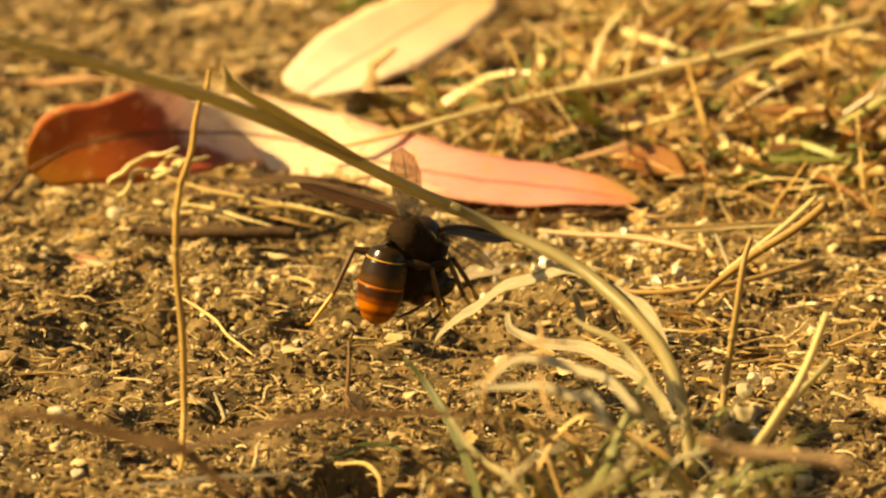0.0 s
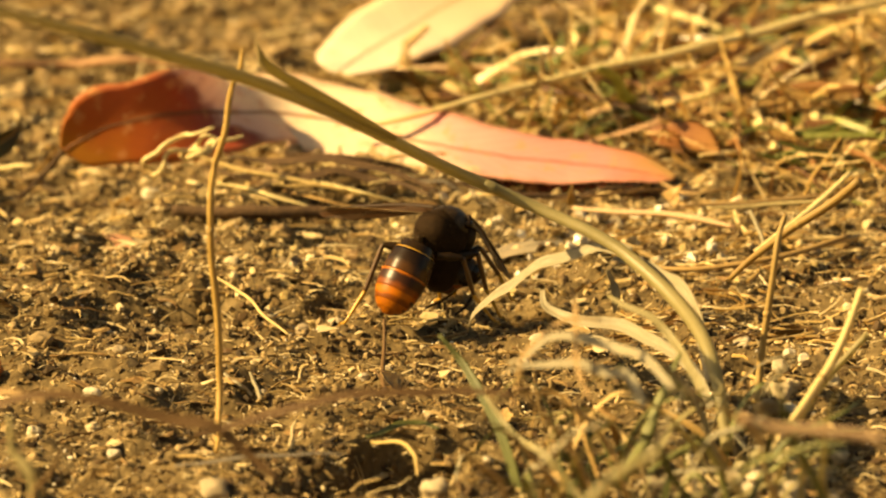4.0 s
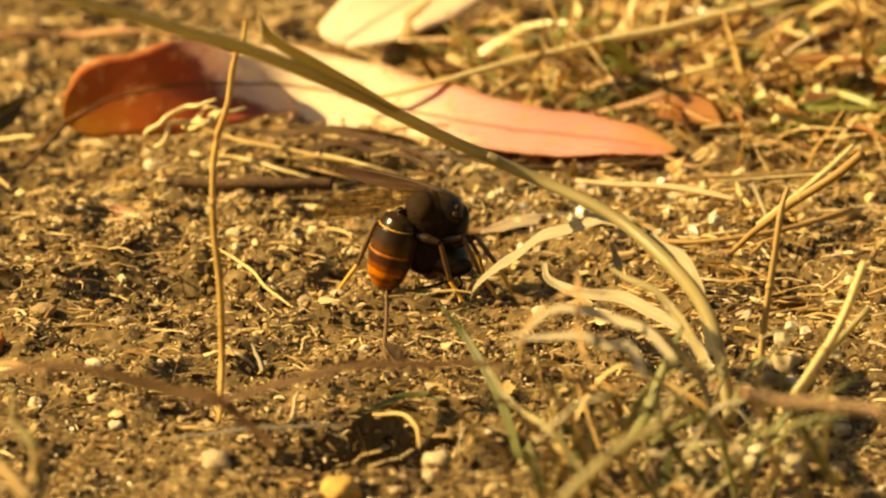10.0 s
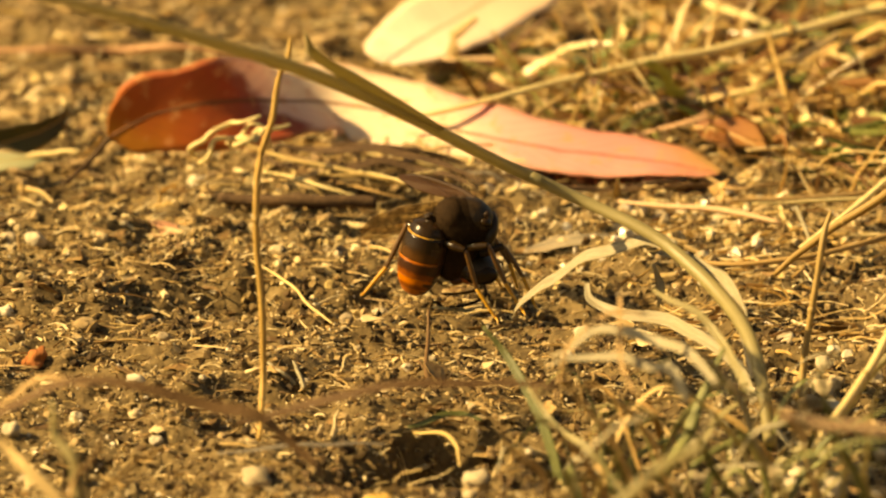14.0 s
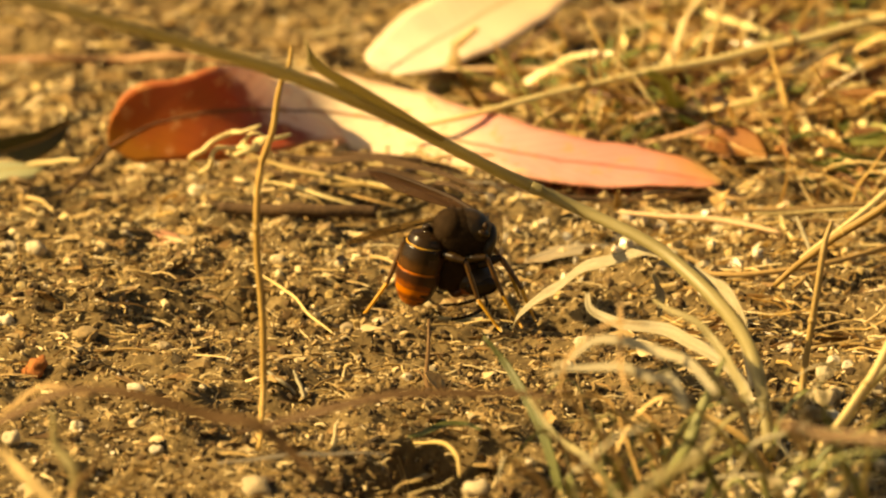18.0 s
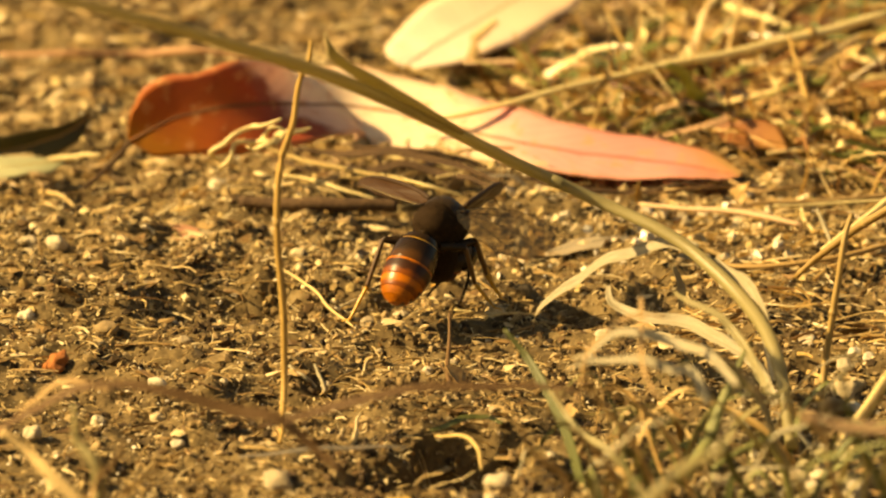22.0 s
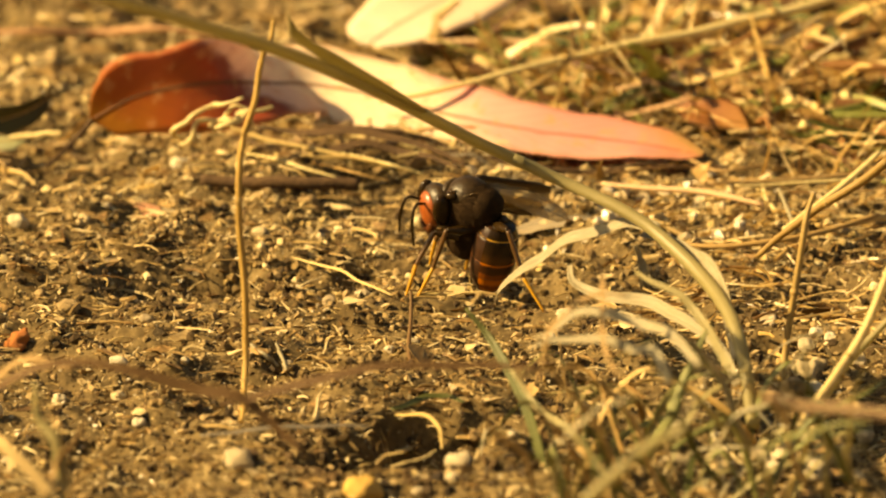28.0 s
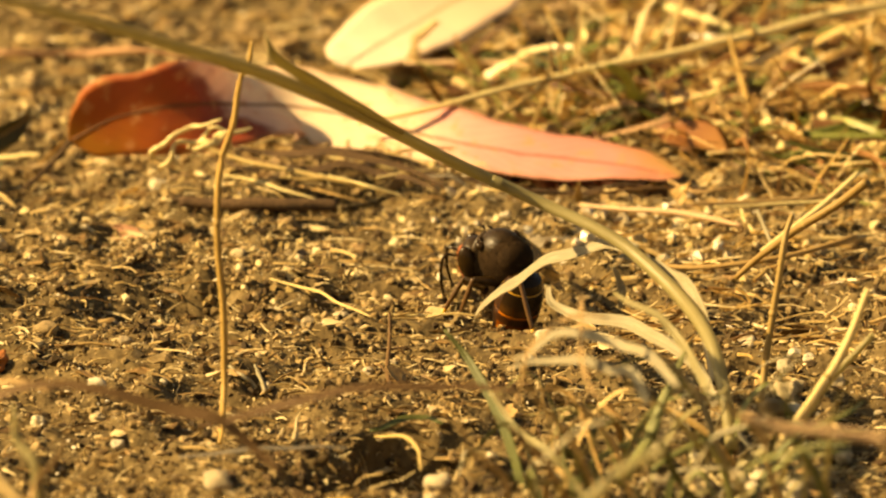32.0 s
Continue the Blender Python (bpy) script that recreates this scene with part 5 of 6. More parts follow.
def build_flakes():
    """Broken bits of leaf and husk, flat and a little curled."""
    r = np.random.RandomState(14)
    blocks = []
    for _ in range(3000):
        x, y = r.uniform(-80, 88), r.uniform(-184, 190)
        k, size = r.randint(5, 9), 0.35 + 1.9 * r.rand() ** 3
        a = np.sort(r.uniform(0, 2 * math.pi, k))
        rad = size * r.uniform(0.55, 1.0, k)
        flat = np.stack([np.cos(a) * rad * r.uniform(0.9, 2.0), np.sin(a) * rad, r.normal(0, 0.12 * size, k)], 1)
        h, tip = r.uniform(0, 6.28), r.normal(0, 0.35)
        rot = np.array([[math.cos(h), -math.sin(h), 0], [math.sin(h), math.cos(h), 0], [0, 0, 1]]) @ np.array([[1, 0, 0], [0, math.cos(tip), -math.sin(tip)], [0, math.sin(tip), math.cos(tip)]])
        at = np.array((x, y, soil_at(x, y) + 0.25 + abs(tip) * size * 0.5))
        top = flat @ rot.T + at
        v = np.concatenate([top, top - (0, 0, 0.12)])
        f = [tuple(range(k)), tuple(range(2 * k - 1, k - 1, -1))] + [(j, k + j, k + (j + 1) % k, (j + 1) % k) for j in range(k)]
        blocks.append((v, f))
    joined("leaf_flakes", blocks, FLAKE, "broken brown flakes of leaf and husk", "leaf litter")


build_flakes()
scatter_lumps("soil_crumbs", 36000, (0.1, 0.8), CRUMB, "loose brown soil crumbs", "soil", 21, power=3.5)
scatter_lumps("dark_bits", 3600, (0.15, 0.85), DARK_BITS, "dark bits of bark and rotten leaf in the soil", "leaf litter", 26, (-80, 86, -184, 60), 0.15, 2.5)
scatter_lumps("dark_humus", 800, (0.2, 1.0), DARK_BITS, "dark crumbs of humus round the burrow", "soil", 27, (-19, 14, -144, -106), 0.2, 2.0)
# pale specks of grit that double as painted glints
scatter_lumps("pale_grit", 7000, (0.08, 0.38), GRIT, "pale grit for bright glints on the soil", "gravel", 22)
scatter_lumps("yellow_gravel", 1700, (0.25, 0.95), YELLOW_GRIT, "fine yellowish gravel on the soil", "gravel", 24, (-82, 88, -34, 112), 0.3, 2.0)
scatter_lumps("far_gravel", 1000, (0.6, 1.9), STONE, "loose tan gravel behind the leaf", "gravel", 23, (-84, 22, 32, 205))

scatter_lumps("light_gravel", 150, (0.35, 1.15), GRIT, "light gravel between the pink leaf and the arched blade", "gravel", 25, (4, 46, -10, 38), 0.35, 1.6)


# ---- pebbles ----
def pebble_mesh(name, seed, mat, rough=0.12, flat=0.8):
    r = np.random.RandomState(seed)
    bm = bmesh.new()
    bmesh.ops.create_icosphere(bm, subdivisions=3, radius=1.0)
    k = r.uniform(0, 50)
    for v in bm.verts:
        p = v.co * 1.3 + Vector((k, k * 0.7, -k))
        q = v.co * 4.0 + Vector((k, k, k))
        v.co *= 1 + rough * 2 * noise.noise(p) + rough * 0.5 * noise.noise(q)
        v.co.z *= flat
    me = bpy.data.meshes.new(name)
    bm.to_mesh(me)
    bm.free()
    me.polygons.foreach_set("use_smooth", [True] * len(me.polygons))
    me.materials.append(mat)
    return me


PEBBLES = {"w": [pebble_mesh("pebble", 40 + k, WHITE_STONE, 0.2) for k in range(4)], "s": [pebble_mesh("pebble", 50 + k, STONE, 0.22) for k in range(5)], "o": [pebble_mesh("pebble", 60, OCHRE, 0.3, 0.7)], "y": [pebble_mesh("pebble", 61, YELLOW_STONE, 0.25, 0.9)]}
PEBBLE_WORDS = {"w": "small whitish pebble half sunk in the soil", "s": "small tan pebble lying on the soil", "o": "small rusty orange stone chip", "y": "small ochre yellow pebble by the burrow"}
pebble_dice = np.random.RandomState(31)


def pebble(kind, x, y, size):
    me = PEBBLES[kind][pebble_dice.randint(len(PEBBLES[kind]))]
    ob = new("pebble", me)
    s = size * 0.5 * MM
    ob.scale = (s * pebble_dice.uniform(0.9, 1.2), s * pebble_dice.uniform(0.8, 1.1), s * pebble_dice.uniform(0.8, 1.1))
    ob.rotation_euler = (pebble_dice.uniform(-0.4, 0.4), pebble_dice.uniform(-0.4, 0.4), pebble_dice.uniform(0, 6.28))
    ob.location = (x * MM, y * MM, (soil_at(x, y) + size * 0.22) * MM)
    tagged(ob, PEBBLE_WORDS[kind], "pebble", "pebbles on the soil")


for row in [("w", -16.3, -3.8, 1.6), ("w", -14.8, -10.9, 1.5), ("s", -8.4, -45.4, 1.7), ("w", -57.6, -1.2, 3.2), ("s", -48.2, -5.0, 2.4), ("s", -23.4, 17.7, 3.4), ("s", -16.5, 13.5, 3.0), ("s", -26.8, 8.0, 2.0), ("w", 14.5, 18.5, 1.5),
            ("s", 12.1, 32.1, 2.4), ("w", 46.8, -48.9, 2.4), ("w", 51.7, -59.3, 2.6), ("s", 52.9, -68.5, 2.4), ("w", 19.0, -49.0, 2.2), ("w", -24.2, -133.4, 3.6), ("w", -1.0, -141.4, 1.8), ("w", -13.4, -32.5, 2.4), ("w", -18.6, -72.8, 2.0),
            ("o", -55.3, -61.8, 3.8), ("s", 50.7, -79.4, 3.4), ("y", -8.4, -142.4, 4.2), ("s", -49.2, -44.7, 3.2), ("s", -59.1, -48.2, 2.2), ("w", -60.3, -40.8, 2.4), ("s", -52.9, -125.1, 3.4), ("s", -61.9, 0.8, 2.2), ("w", -38.1, -53.9, 1.8), ("w", -11.7, -51.1, 1.3),
            ("w", -4.9, -66.8, 1.4), ("w", -1.9, -61.8, 1.8), ("s", 6.4, -101.8, 2.0), ("s", 4.9, -104.9, 2.6), ("w", 3.3, -139.3, 2.0), ("s", 43.4, -58.7, 2.0), ("w", 54.9, -60.0, 2.0), ("s", 20.5, -102.1, 2.4), ("s", 57.9, -71.7, 2.6),
            ("w", -21.3, -93.0, 1.4), ("w", -37.9, -100.2, 1.8), ("s", -40.9, -88.9, 1.8), ("w", -57.1, -96.4, 2.6), ("s", -36.2, -7.9, 1.6), ("w", -45.2, 2.3, 1.2), ("s", 32.4, -3.8, 1.6), ("w", 28.7, 11.8, 1.8), ("s", 7.1, 33.6, 2.2), ("s", 25.8, 33.4, 2.0), ("w", 38.3, -105.8, 2.4), ("s", 41.8, -117.1, 3.4), ("w", 49.4, -106.6, 2.8), ("s", 54.0, -119.3, 3.0), ("w", 33.6, -121.9, 2.0), ("w", 44.8, -129.4, 2.6), ("s", 29.1, -114.4, 2.2), ("w", 57.6, -104.3, 2.4), ("w", 40.5, -101.9, 1.8), ("w", 50.3, -130.6, 4.2), ("w", 46.3, -121.0, 3.2), ("s", 54.1, -116.8, 3.4), ("w", 43.1, -127.8, 2.6), ("s", 37.9, -130.5, 3.0), ("w", 32.1, -128.3, 3.4), ("s", 48.9, -88.3, 3.6), ("w", 46.8, -50.8, 2.6), ("w", 51.7, -85.4, 2.4), ("w", 4.4, -133.0, 4.4), ("s", 7.0, -126.2, 2.8), ("w", 16.9, -64.3, 2.0), ("w", 29.8, -35.1, 2.0)]:
    pebble(*row)
for _ in range(190):
    px, py = pebble_dice.uniform(-78, 84), pebble_dice.uniform(-175, 180)
    pebble("w" if pebble_dice.rand() < 0.45 else "s", px, py, 0.9 + 1.7 * pebble_dice.rand() ** 2)

# ---- the hornet ----
def shell_material(name, colors, rough=0.28, spec=0.5):
    return material(name, colors, rough, 500, 3000, 0.12, spec=spec, depth=0.0001)


BLACK = shell_material("dark_shell", [(0.012, 0.006, 0.002), (0.032, 0.017, 0.005)], 0.22, 0.22)
VELVET = material("velvet", [(0.012, 0.006, 0.0025), (0.034, 0.018, 0.007)], 0.8, 900, 5000, 0.8, depth=0.0003, spec=0.08)
ORANGE = shell_material("orange_shell", [(0.26, 0.055, 0.005), (0.52, 0.15, 0.013)], 0.38, 0.3)
TIP = shell_material("tip_shell", [(0.16, 0.04, 0.006), (0.42, 0.12, 0.014)], 0.38, 0.3)
BELLY = shell_material("belly_shell", [(0.014, 0.006, 0.003), (0.05, 0.018, 0.006)], 0.4, 0.3)
RUST = shell_material("rust_shell", [(0.03, 0.011, 0.004), (0.13, 0.034, 0.007)], 0.34, 0.3)
LEG = shell_material("leg_shell", [(0.045, 0.02, 0.006), (0.13, 0.058, 0.014)], 0.4)
YELLOW = shell_material("yellow_shell", [(0.42, 0.20, 0.02), (0.62, 0.33, 0.045)], 0.35)
FACE = shell_material("face_shell", [(0.18, 0.04, 0.012), (0.34, 0.085, 0.02)], 0.35)


def band_material(name, stops, rough=0.34, spec=0.25):
    """A ring of the abdomen: pigment that changes from its front rim to its rear rim, uneven at the margins."""
    m = shell_material(name, [c for p, c in stops][:2], rough, spec)
    n, link = m.node_tree.nodes, m.node_tree.links.new
    uv, split, tex, mix, ramp = n.new("ShaderNodeUVMap"), n.new("ShaderNodeSeparateXYZ"), n.new("ShaderNodeTexNoise"), n.new("ShaderNodeMath"), n.new("ShaderNodeValToRGB")
    uv.uv_map = "grain"
    link(uv.outputs[0], split.inputs[0])
    tex.inputs["Scale"].default_value, tex.inputs["Detail"].default_value = 620, 4
    link(n["Texture Coordinate"].outputs["Object"], tex.inputs[0])
    mix.operation = "MULTIPLY_ADD"
    link(tex.outputs[0], mix.inputs[0])
    mix.inputs[1].default_value = 0.5
    link(split.outputs[0], mix.inputs[2])
    e = ramp.color_ramp.elements
    e[0].position, e[0].color = stops[0][0] * 0.98 + 0.2, (*stops[0][1], 1)
    e[1].position, e[1].color = min(1.0, stops[-1][0] * 0.8 + 0.2), (*stops[-1][1], 1)
    for p, c in stops[1:-1]:
        e.new(p * 0.8 + 0.2).color = (*c, 1)
    link(mix.outputs[0], ramp.inputs[0])
    link(ramp.outputs[0], n["Principled BSDF"].inputs["Base Color"])
    return m


SEGMENT = band_material("dark_segment", [(0.0, (0.010, 0.005, 0.002)), (0.7, (0.022, 0.011, 0.004)), (1.0, (0.06, 0.024, 0.006))], 0.25)
RUST_SEGMENT = band_material("rust_segment", [(0.0, (0.16, 0.04, 0.006)), (0.2, (0.03, 0.011, 0.004)), (0.75, (0.045, 0.014, 0.004)), (1.0, (0.17, 0.042, 0.006))])
ORANGE_SEGMENT = band_material("orange_segment", [(0.0, (0.20, 0.05, 0.007)), (0.3, (0.40, 0.11, 0.011)), (0.7, (0.40, 0.11, 0.011)), (1.0, (0.16, 0.04, 0.006))])
PLATE = material("back_plate", [(0.014, 0.008, 0.003), (0.05, 0.028, 0.010)], 0.4, 700, 3000, 0.5, depth=0.0002, spec=0.28)


def wing_material(name, tone, least, most):
    m = bpy.data.materials.new(name)
    m.use_nodes = True
    n, link = m.node_tree.nodes, m.node_tree.links.new
    bsdf = n["Principled BSDF"]
    bsdf.inputs["Base Color"].default_value = (*tone, 1)
    bsdf.inputs["Roughness"].default_value = 0.5
    bsdf.inputs["Specular IOR Level"].default_value = 0.2
    clear, blend = n.new("ShaderNodeBsdfTransparent"), n.new("ShaderNodeMixShader")
    clear.inputs[0].default_value = (1.0, 0.93, 0.80, 1)
    tex, coord, span = n.new("ShaderNodeTexNoise"), n.new("ShaderNodeTexCoord"), n.new("ShaderNodeMapRange")
    tex.inputs["Scale"].default_value = 350
    link(coord.outputs["Object"], tex.inputs[0])
    link(tex.outputs[0], span.inputs[0])
    span.inputs["To Min"].default_value, span.inputs["To Max"].default_value = least, most
    link(span.outputs[0], blend.inputs[0])
    link(clear.outputs[0], blend.inputs[1])
    link(bsdf.outputs[0], blend.inputs[2])
    link(blend.outputs[0], n["Material Output"].inputs[0])
    return m


FUZZ = material("fuzz", [(0.014, 0.008, 0.003), (0.045, 0.025, 0.009)], 0.6, 900, 5000, 0.0, 0.2, spec=0.2)
WING_VEIN = shell_material("wing_vein", [(0.022, 0.010, 0.004), (0.045, 0.022, 0.009)], 0.6, 0.2)
WING = wing_material("wing", (0.36, 0.27, 0.16), 0.26, 0.52)
FOLDED = wing_material("folded_wing", (0.045, 0.02, 0.007), 0.8, 0.96)


def spindle(pts, widths, mat, flat=1.0, k=16, count=20):
    v, f, uv = sweep(pts, widths, ring(k, flat), 0, count)
    return mesh_of("shell", v, f, mat, uv=uv)


def egg(center, size, mat, tilt=0.0, dent=0.0):
    bm = bmesh.new()
    bmesh.ops.create_uvsphere(bm, u_segments=24, v_segments=16, radius=0.5)
    c, s = math.cos(radians(tilt)), math.sin(radians(tilt))
    for v in bm.verts:
        x, y, z = v.co.x * size[0], v.co.y * size[1], v.co.z * size[2]
        x *= 1 - dent * (y / size[1])
        v.co = Vector((x + center[0], y * c - z * s + center[1], y * s + z * c + center[2])) * MM
    me = bpy.data.meshes.new("shell")
    bm.to_mesh(me)
    bm.free()
    me.polygons.foreach_set("use_smooth", [True] * len(me.polygons))
    me.materials.append(mat)
    return me


def fuzz_mesh(count, radii, center, seed=4):
    """Short hairs standing out of an egg-shaped shell."""
    r = np.random.RandomState(seed)
    n = r.normal(size=(count, 3))
    n /= np.linalg.norm(n, axis=1)[:, None]
    root = n * radii + center
    lean = n + r.normal(0, 0.45, (count, 3))
    a = np.cross(lean, (0.3, 0.5, 0.8))
    a /= np.linalg.norm(a, axis=1)[:, None]
    b = np.cross(lean, a)
    b /= np.linalg.norm(b, axis=1)[:, None]
    tip = root + lean * r.uniform(0.35, 0.8, (count, 1))
    v = np.stack([root + a * 0.035, root - a * 0.018 + b * 0.03, root - a * 0.018 - b * 0.03, tip], 1).reshape(-1, 3)
    f = np.array([(0, 1, 3), (1, 2, 3), (2, 0, 3)])[None] + (np.arange(count) * 4)[:, None, None]
    return raw_mesh("fuzz", v, f.ravel(), np.full(count * 3, 3), FUZZ)


def build_hornet():
    """Head towards +y, back towards +z, the middle of the thorax at the origin."""
    root = new("hornet")
    tagged(root, "dark hornet with orange-banded abdomen and yellow feet", "insect")
    thorax = part("thorax", egg((0, 0, 0), (6.5, 8.8, 7.6), VELVET), root, "velvety blackish thorax")
    part("shoulder_plate", egg((0, 0.8, 1.4), (6.0, 6.4, 5.6), PLATE), thorax, "shining dark back plate")
    part("rear_plate", egg((0, -2.1, 0.7), (5.8, 4.6, 5.2), VELVET), thorax, "dark shining rear plate")
    part("neck_collar", egg((0, 3.6, 0.2), (6.0, 2.6, 6.0), PLATE), thorax)
    # one dark mass for the hip joints and the shade under the thorax
    part("underside", egg((0, 0.9, -4.4), (5.2, 6.4, 7.4), VELVET), thorax)
    for s in (-1, 1):
        part("wing_base", egg((2.9 * s, 1.8, 2.2), (1.4, 1.8, 1.2), BLACK), thorax)
    part("fuzz", fuzz_mesh(1500, (3.1, 4.3, 3.7), (0, 0, 0.2)), thorax, "short brown hairs")
    head = part("head", egg((0, 1.7, -0.4), (6.8, 4.2, 6.4), PLATE, 0, 0.1), root, "dark head")
    head.location = (0, 5.2 * MM, -0.6 * MM)
    part("face", egg((0, 3.0, -0.7), (4.8, 2.6, 5.4), FACE), head, "reddish orange face")
    for s in (-1, 1):
        part("eye", egg((2.7 * s, 2.2, 0.1), (1.8, 2.8, 4.8), BLACK), head, "glossy dark kidney-shaped eye")
        part("mandible", spindle([(1.2 * s, 3.2, -2.4), (1.0 * s, 3.6, -3.2), (0.2 * s, 3.7, -3.8)], [1.4, 1.2, 0.4], RUST), head)
        part("antenna", spindle([(0.8 * s, 3.9, 0.8), (1.5 * s, 5.6, 1.2), (2.1 * s, 6.6, -1.2), (2.6 * s, 6.8, -4.2)], [0.4, 0.45, 0.5, 0.35], BLACK, k=8), head, "dark curved feeler")
    # abdomen, hinged at the waist, running towards -y
    abdomen = part("abdomen", spindle([(0, 0.9, 0.5), (0, 0.4, 0.2), (0, -0.2, 0)], [1.2, 1.2, 2.4], BLACK), root, "banded abdomen")
    abdomen.location = (0, -4.6 * MM, -1.0 * MM)
    spans = [(0.1, -0.35, 2.4, 4.7, BLACK), (-0.3, -1.5, 4.75, 5.8, BLACK), (-1.45, -1.65, 5.85, 5.95, YELLOW), (-1.6, -4.9, 6.1, 6.8, SEGMENT), (-4.85, -5.1, 6.85, 6.85, ORANGE), (-5.05, -7.2, 6.8, 6.3, RUST_SEGMENT), (-7.15, -8.8, 6.3, 5.1, ORANGE_SEGMENT), (-8.7, -9.7, 5.1, 3.6, TIP), (-9.6, -10.3, 3.6, 1.2, TIP)]
    for a, b, w0, w1, mat in spans:
        a, b = a * 1.06, b * 1.06
        mid = (a + b) / 2
        bow = 0.04 * (a - b)
        v, f, uv = sweep([(0, a, 0), (0, mid, 0), (0, b, 0)], [w0, (w0 + w1) / 2 + bow * 2, w1], ring(28, 0.92), 0, 12)
        belly = [1 if j % 28 > 14.6 + 1.4 * math.sin(j // 28 * 0.9) else 0 for j in range(len(f))]  # the dark underside also paints in shade on the side away from the sun
        part("abdomen_ring", mesh_of("abdomen_ring", v, f, [mat, BELLY], uv=uv, slots=belly), abdomen)
    wings, legs = {}, {}
    for s, side in ((-1, "left"), (1, "right")):
        # a wing runs out along +x (mirrored for the other side), its leading edge towards +y
        # folded lengthwise, so narrow; the rear wing is spread and clear
        outline = [(0, 0.5), (3, 0.9), (8, 1.0), (13, 0.8), (16.5, 0.1), (18.0, -0.8), (17.0, -1.7), (12, -2.0), (7, -1.8), (3, -1.2), (0, -0.6)]
        verts, faces = [], []
        for layer in (0.06, -0.06):
            for x, y in outline:
                verts.append((x * s, y, layer + 0.25 * math.sin(x * 0.4) + 0.05 * y * y))
            verts.append((9 * s, -0.5, layer + 0.3))
        k = len(outline)
        for j in range(k):
            faces.append((j, (j + 1) % k, k))
            faces.append((k + 1 + (j + 1) % k, k + 1 + j, 2 * k + 1))
            faces.append((j, k + 1 + j, k + 1 + (j + 1) % k, (j + 1) % k))
        wing = part("wing", mesh_of("wing", verts, faces, FOLDED, False), root, "folded amber-brown front wing")
        wing.location = (2.8 * s * MM, 1.8 * MM, 2.9 * MM)
        part("leading_vein", spindle([(0, 0.4, 0), (5 * s, 0.9, 0.2), (12 * s, 0.8, 0.1), (16 * s, 0.2, 0.1), (17.8 * s, -0.8, 0.1)], [0.8, 0.7, 0.6, 0.45, 0.25], WING_VEIN, k=8), wing, "dark front vein")
        hind = [(0, 0.2), (5, 0.8), (11, 0.7), (16, -0.6), (18, -2.6), (16.2, -5.0), (11.5, -6.4), (6.5, -5.6), (2.5, -3.4), (0, -1.2)]
        verts = [(x * s, y, z + 0.02 * y * y) for z in (0.03, -0.03) for x, y in hind]
        k = len(hind)
        faces = [tuple(range(k)), tuple(range(2 * k - 1, k - 1, -1))] + [(j, k + j, k + (j + 1) % k, (j + 1) % k) for j in range(k)]
        rear = part("hind_wing", mesh_of("hind_wing", verts, faces, WING, False), root, "clear spread rear wing")
        rear.location = (2.5 * s * MM, -0.4 * MM, 2.4 * MM)
        for a, b in (((5, 0.6), (17.2, -2.2)), ((4, -0.4), (15.5, -5.0)), ((2.5, -0.8), (10, -6.0))):
            part("vein", spindle([(a[0] * 0.2 * s, 0, 0.02), (lerp(a[0], b[0], 0.5) * s, lerp(a[1], b[1], 0.4), 0.04), (b[0] * s, b[1], 0.06 + 0.02 * b[1] ** 2)], [0.16, 0.14, 0.08], WING_VEIN, k=6), rear)
        wings[side] = (wing, rear)
        # legs: hip on the thorax; knee, ankle and toe are given for a level stance and turned with the body's stoop
        stance = {"front": (3.2, (2.6, 5.0, -3.0), (3.6, 7.4, -7.6), (4.6, 8.6, -11.6)), "middle": (0.6, (4.4, 2.4, -2.2), (4.8, 4.2, -7.8), (6.0, 6.0, -11.8)),
                  "hind": (-2.4, (5.4, -6.2, -0.8), (6.4, -9.0, -7.0), (7.4, -12.2, -11.0)) if s < 0 else (-2.2, (4.6, -1.0, -2.2), (5.0, 0.2, -7.8), (6.6, 2.2, -11.8))}
        stoop = Matrix.Rotation(radians(25), 3, "X")
        for which, (y0, knee, ankle, toe) in stance.items():
            hip = Vector((1.8 * s, y0, -2.8))
            knee, ankle, toe = (stoop @ Vector((p[0] * s, p[1], p[2])) for p in (knee, ankle, toe))
            leg = part("leg", spindle([hip, lerp(hip, knee, 0.5), knee], [1.3, 1.5, 0.85], BLACK, k=10), root, "dark leg with a yellow foot")
            part("shin", spindle([knee, lerp(knee, ankle, 0.5), ankle], [0.65, 0.75, 0.6], LEG, k=10), leg)
            part("foot", spindle([ankle, lerp(ankle, toe, 0.5), toe], [0.6, 0.55, 0.36], YELLOW, k=8), leg, "yellow foot")
            part("claw", spindle([toe, toe + Vector((0.7 * s, 0.1, -0.1)), toe + Vector((1.2 * s, 0.2, -0.4))], [0.4, 0.3, 0.1], YELLOW, k=6), leg)
            legs[side, which] = leg
    return root, head, abdomen, wings, legs


hornet, hornet_head, abdomen, wings, legs = build_hornet()

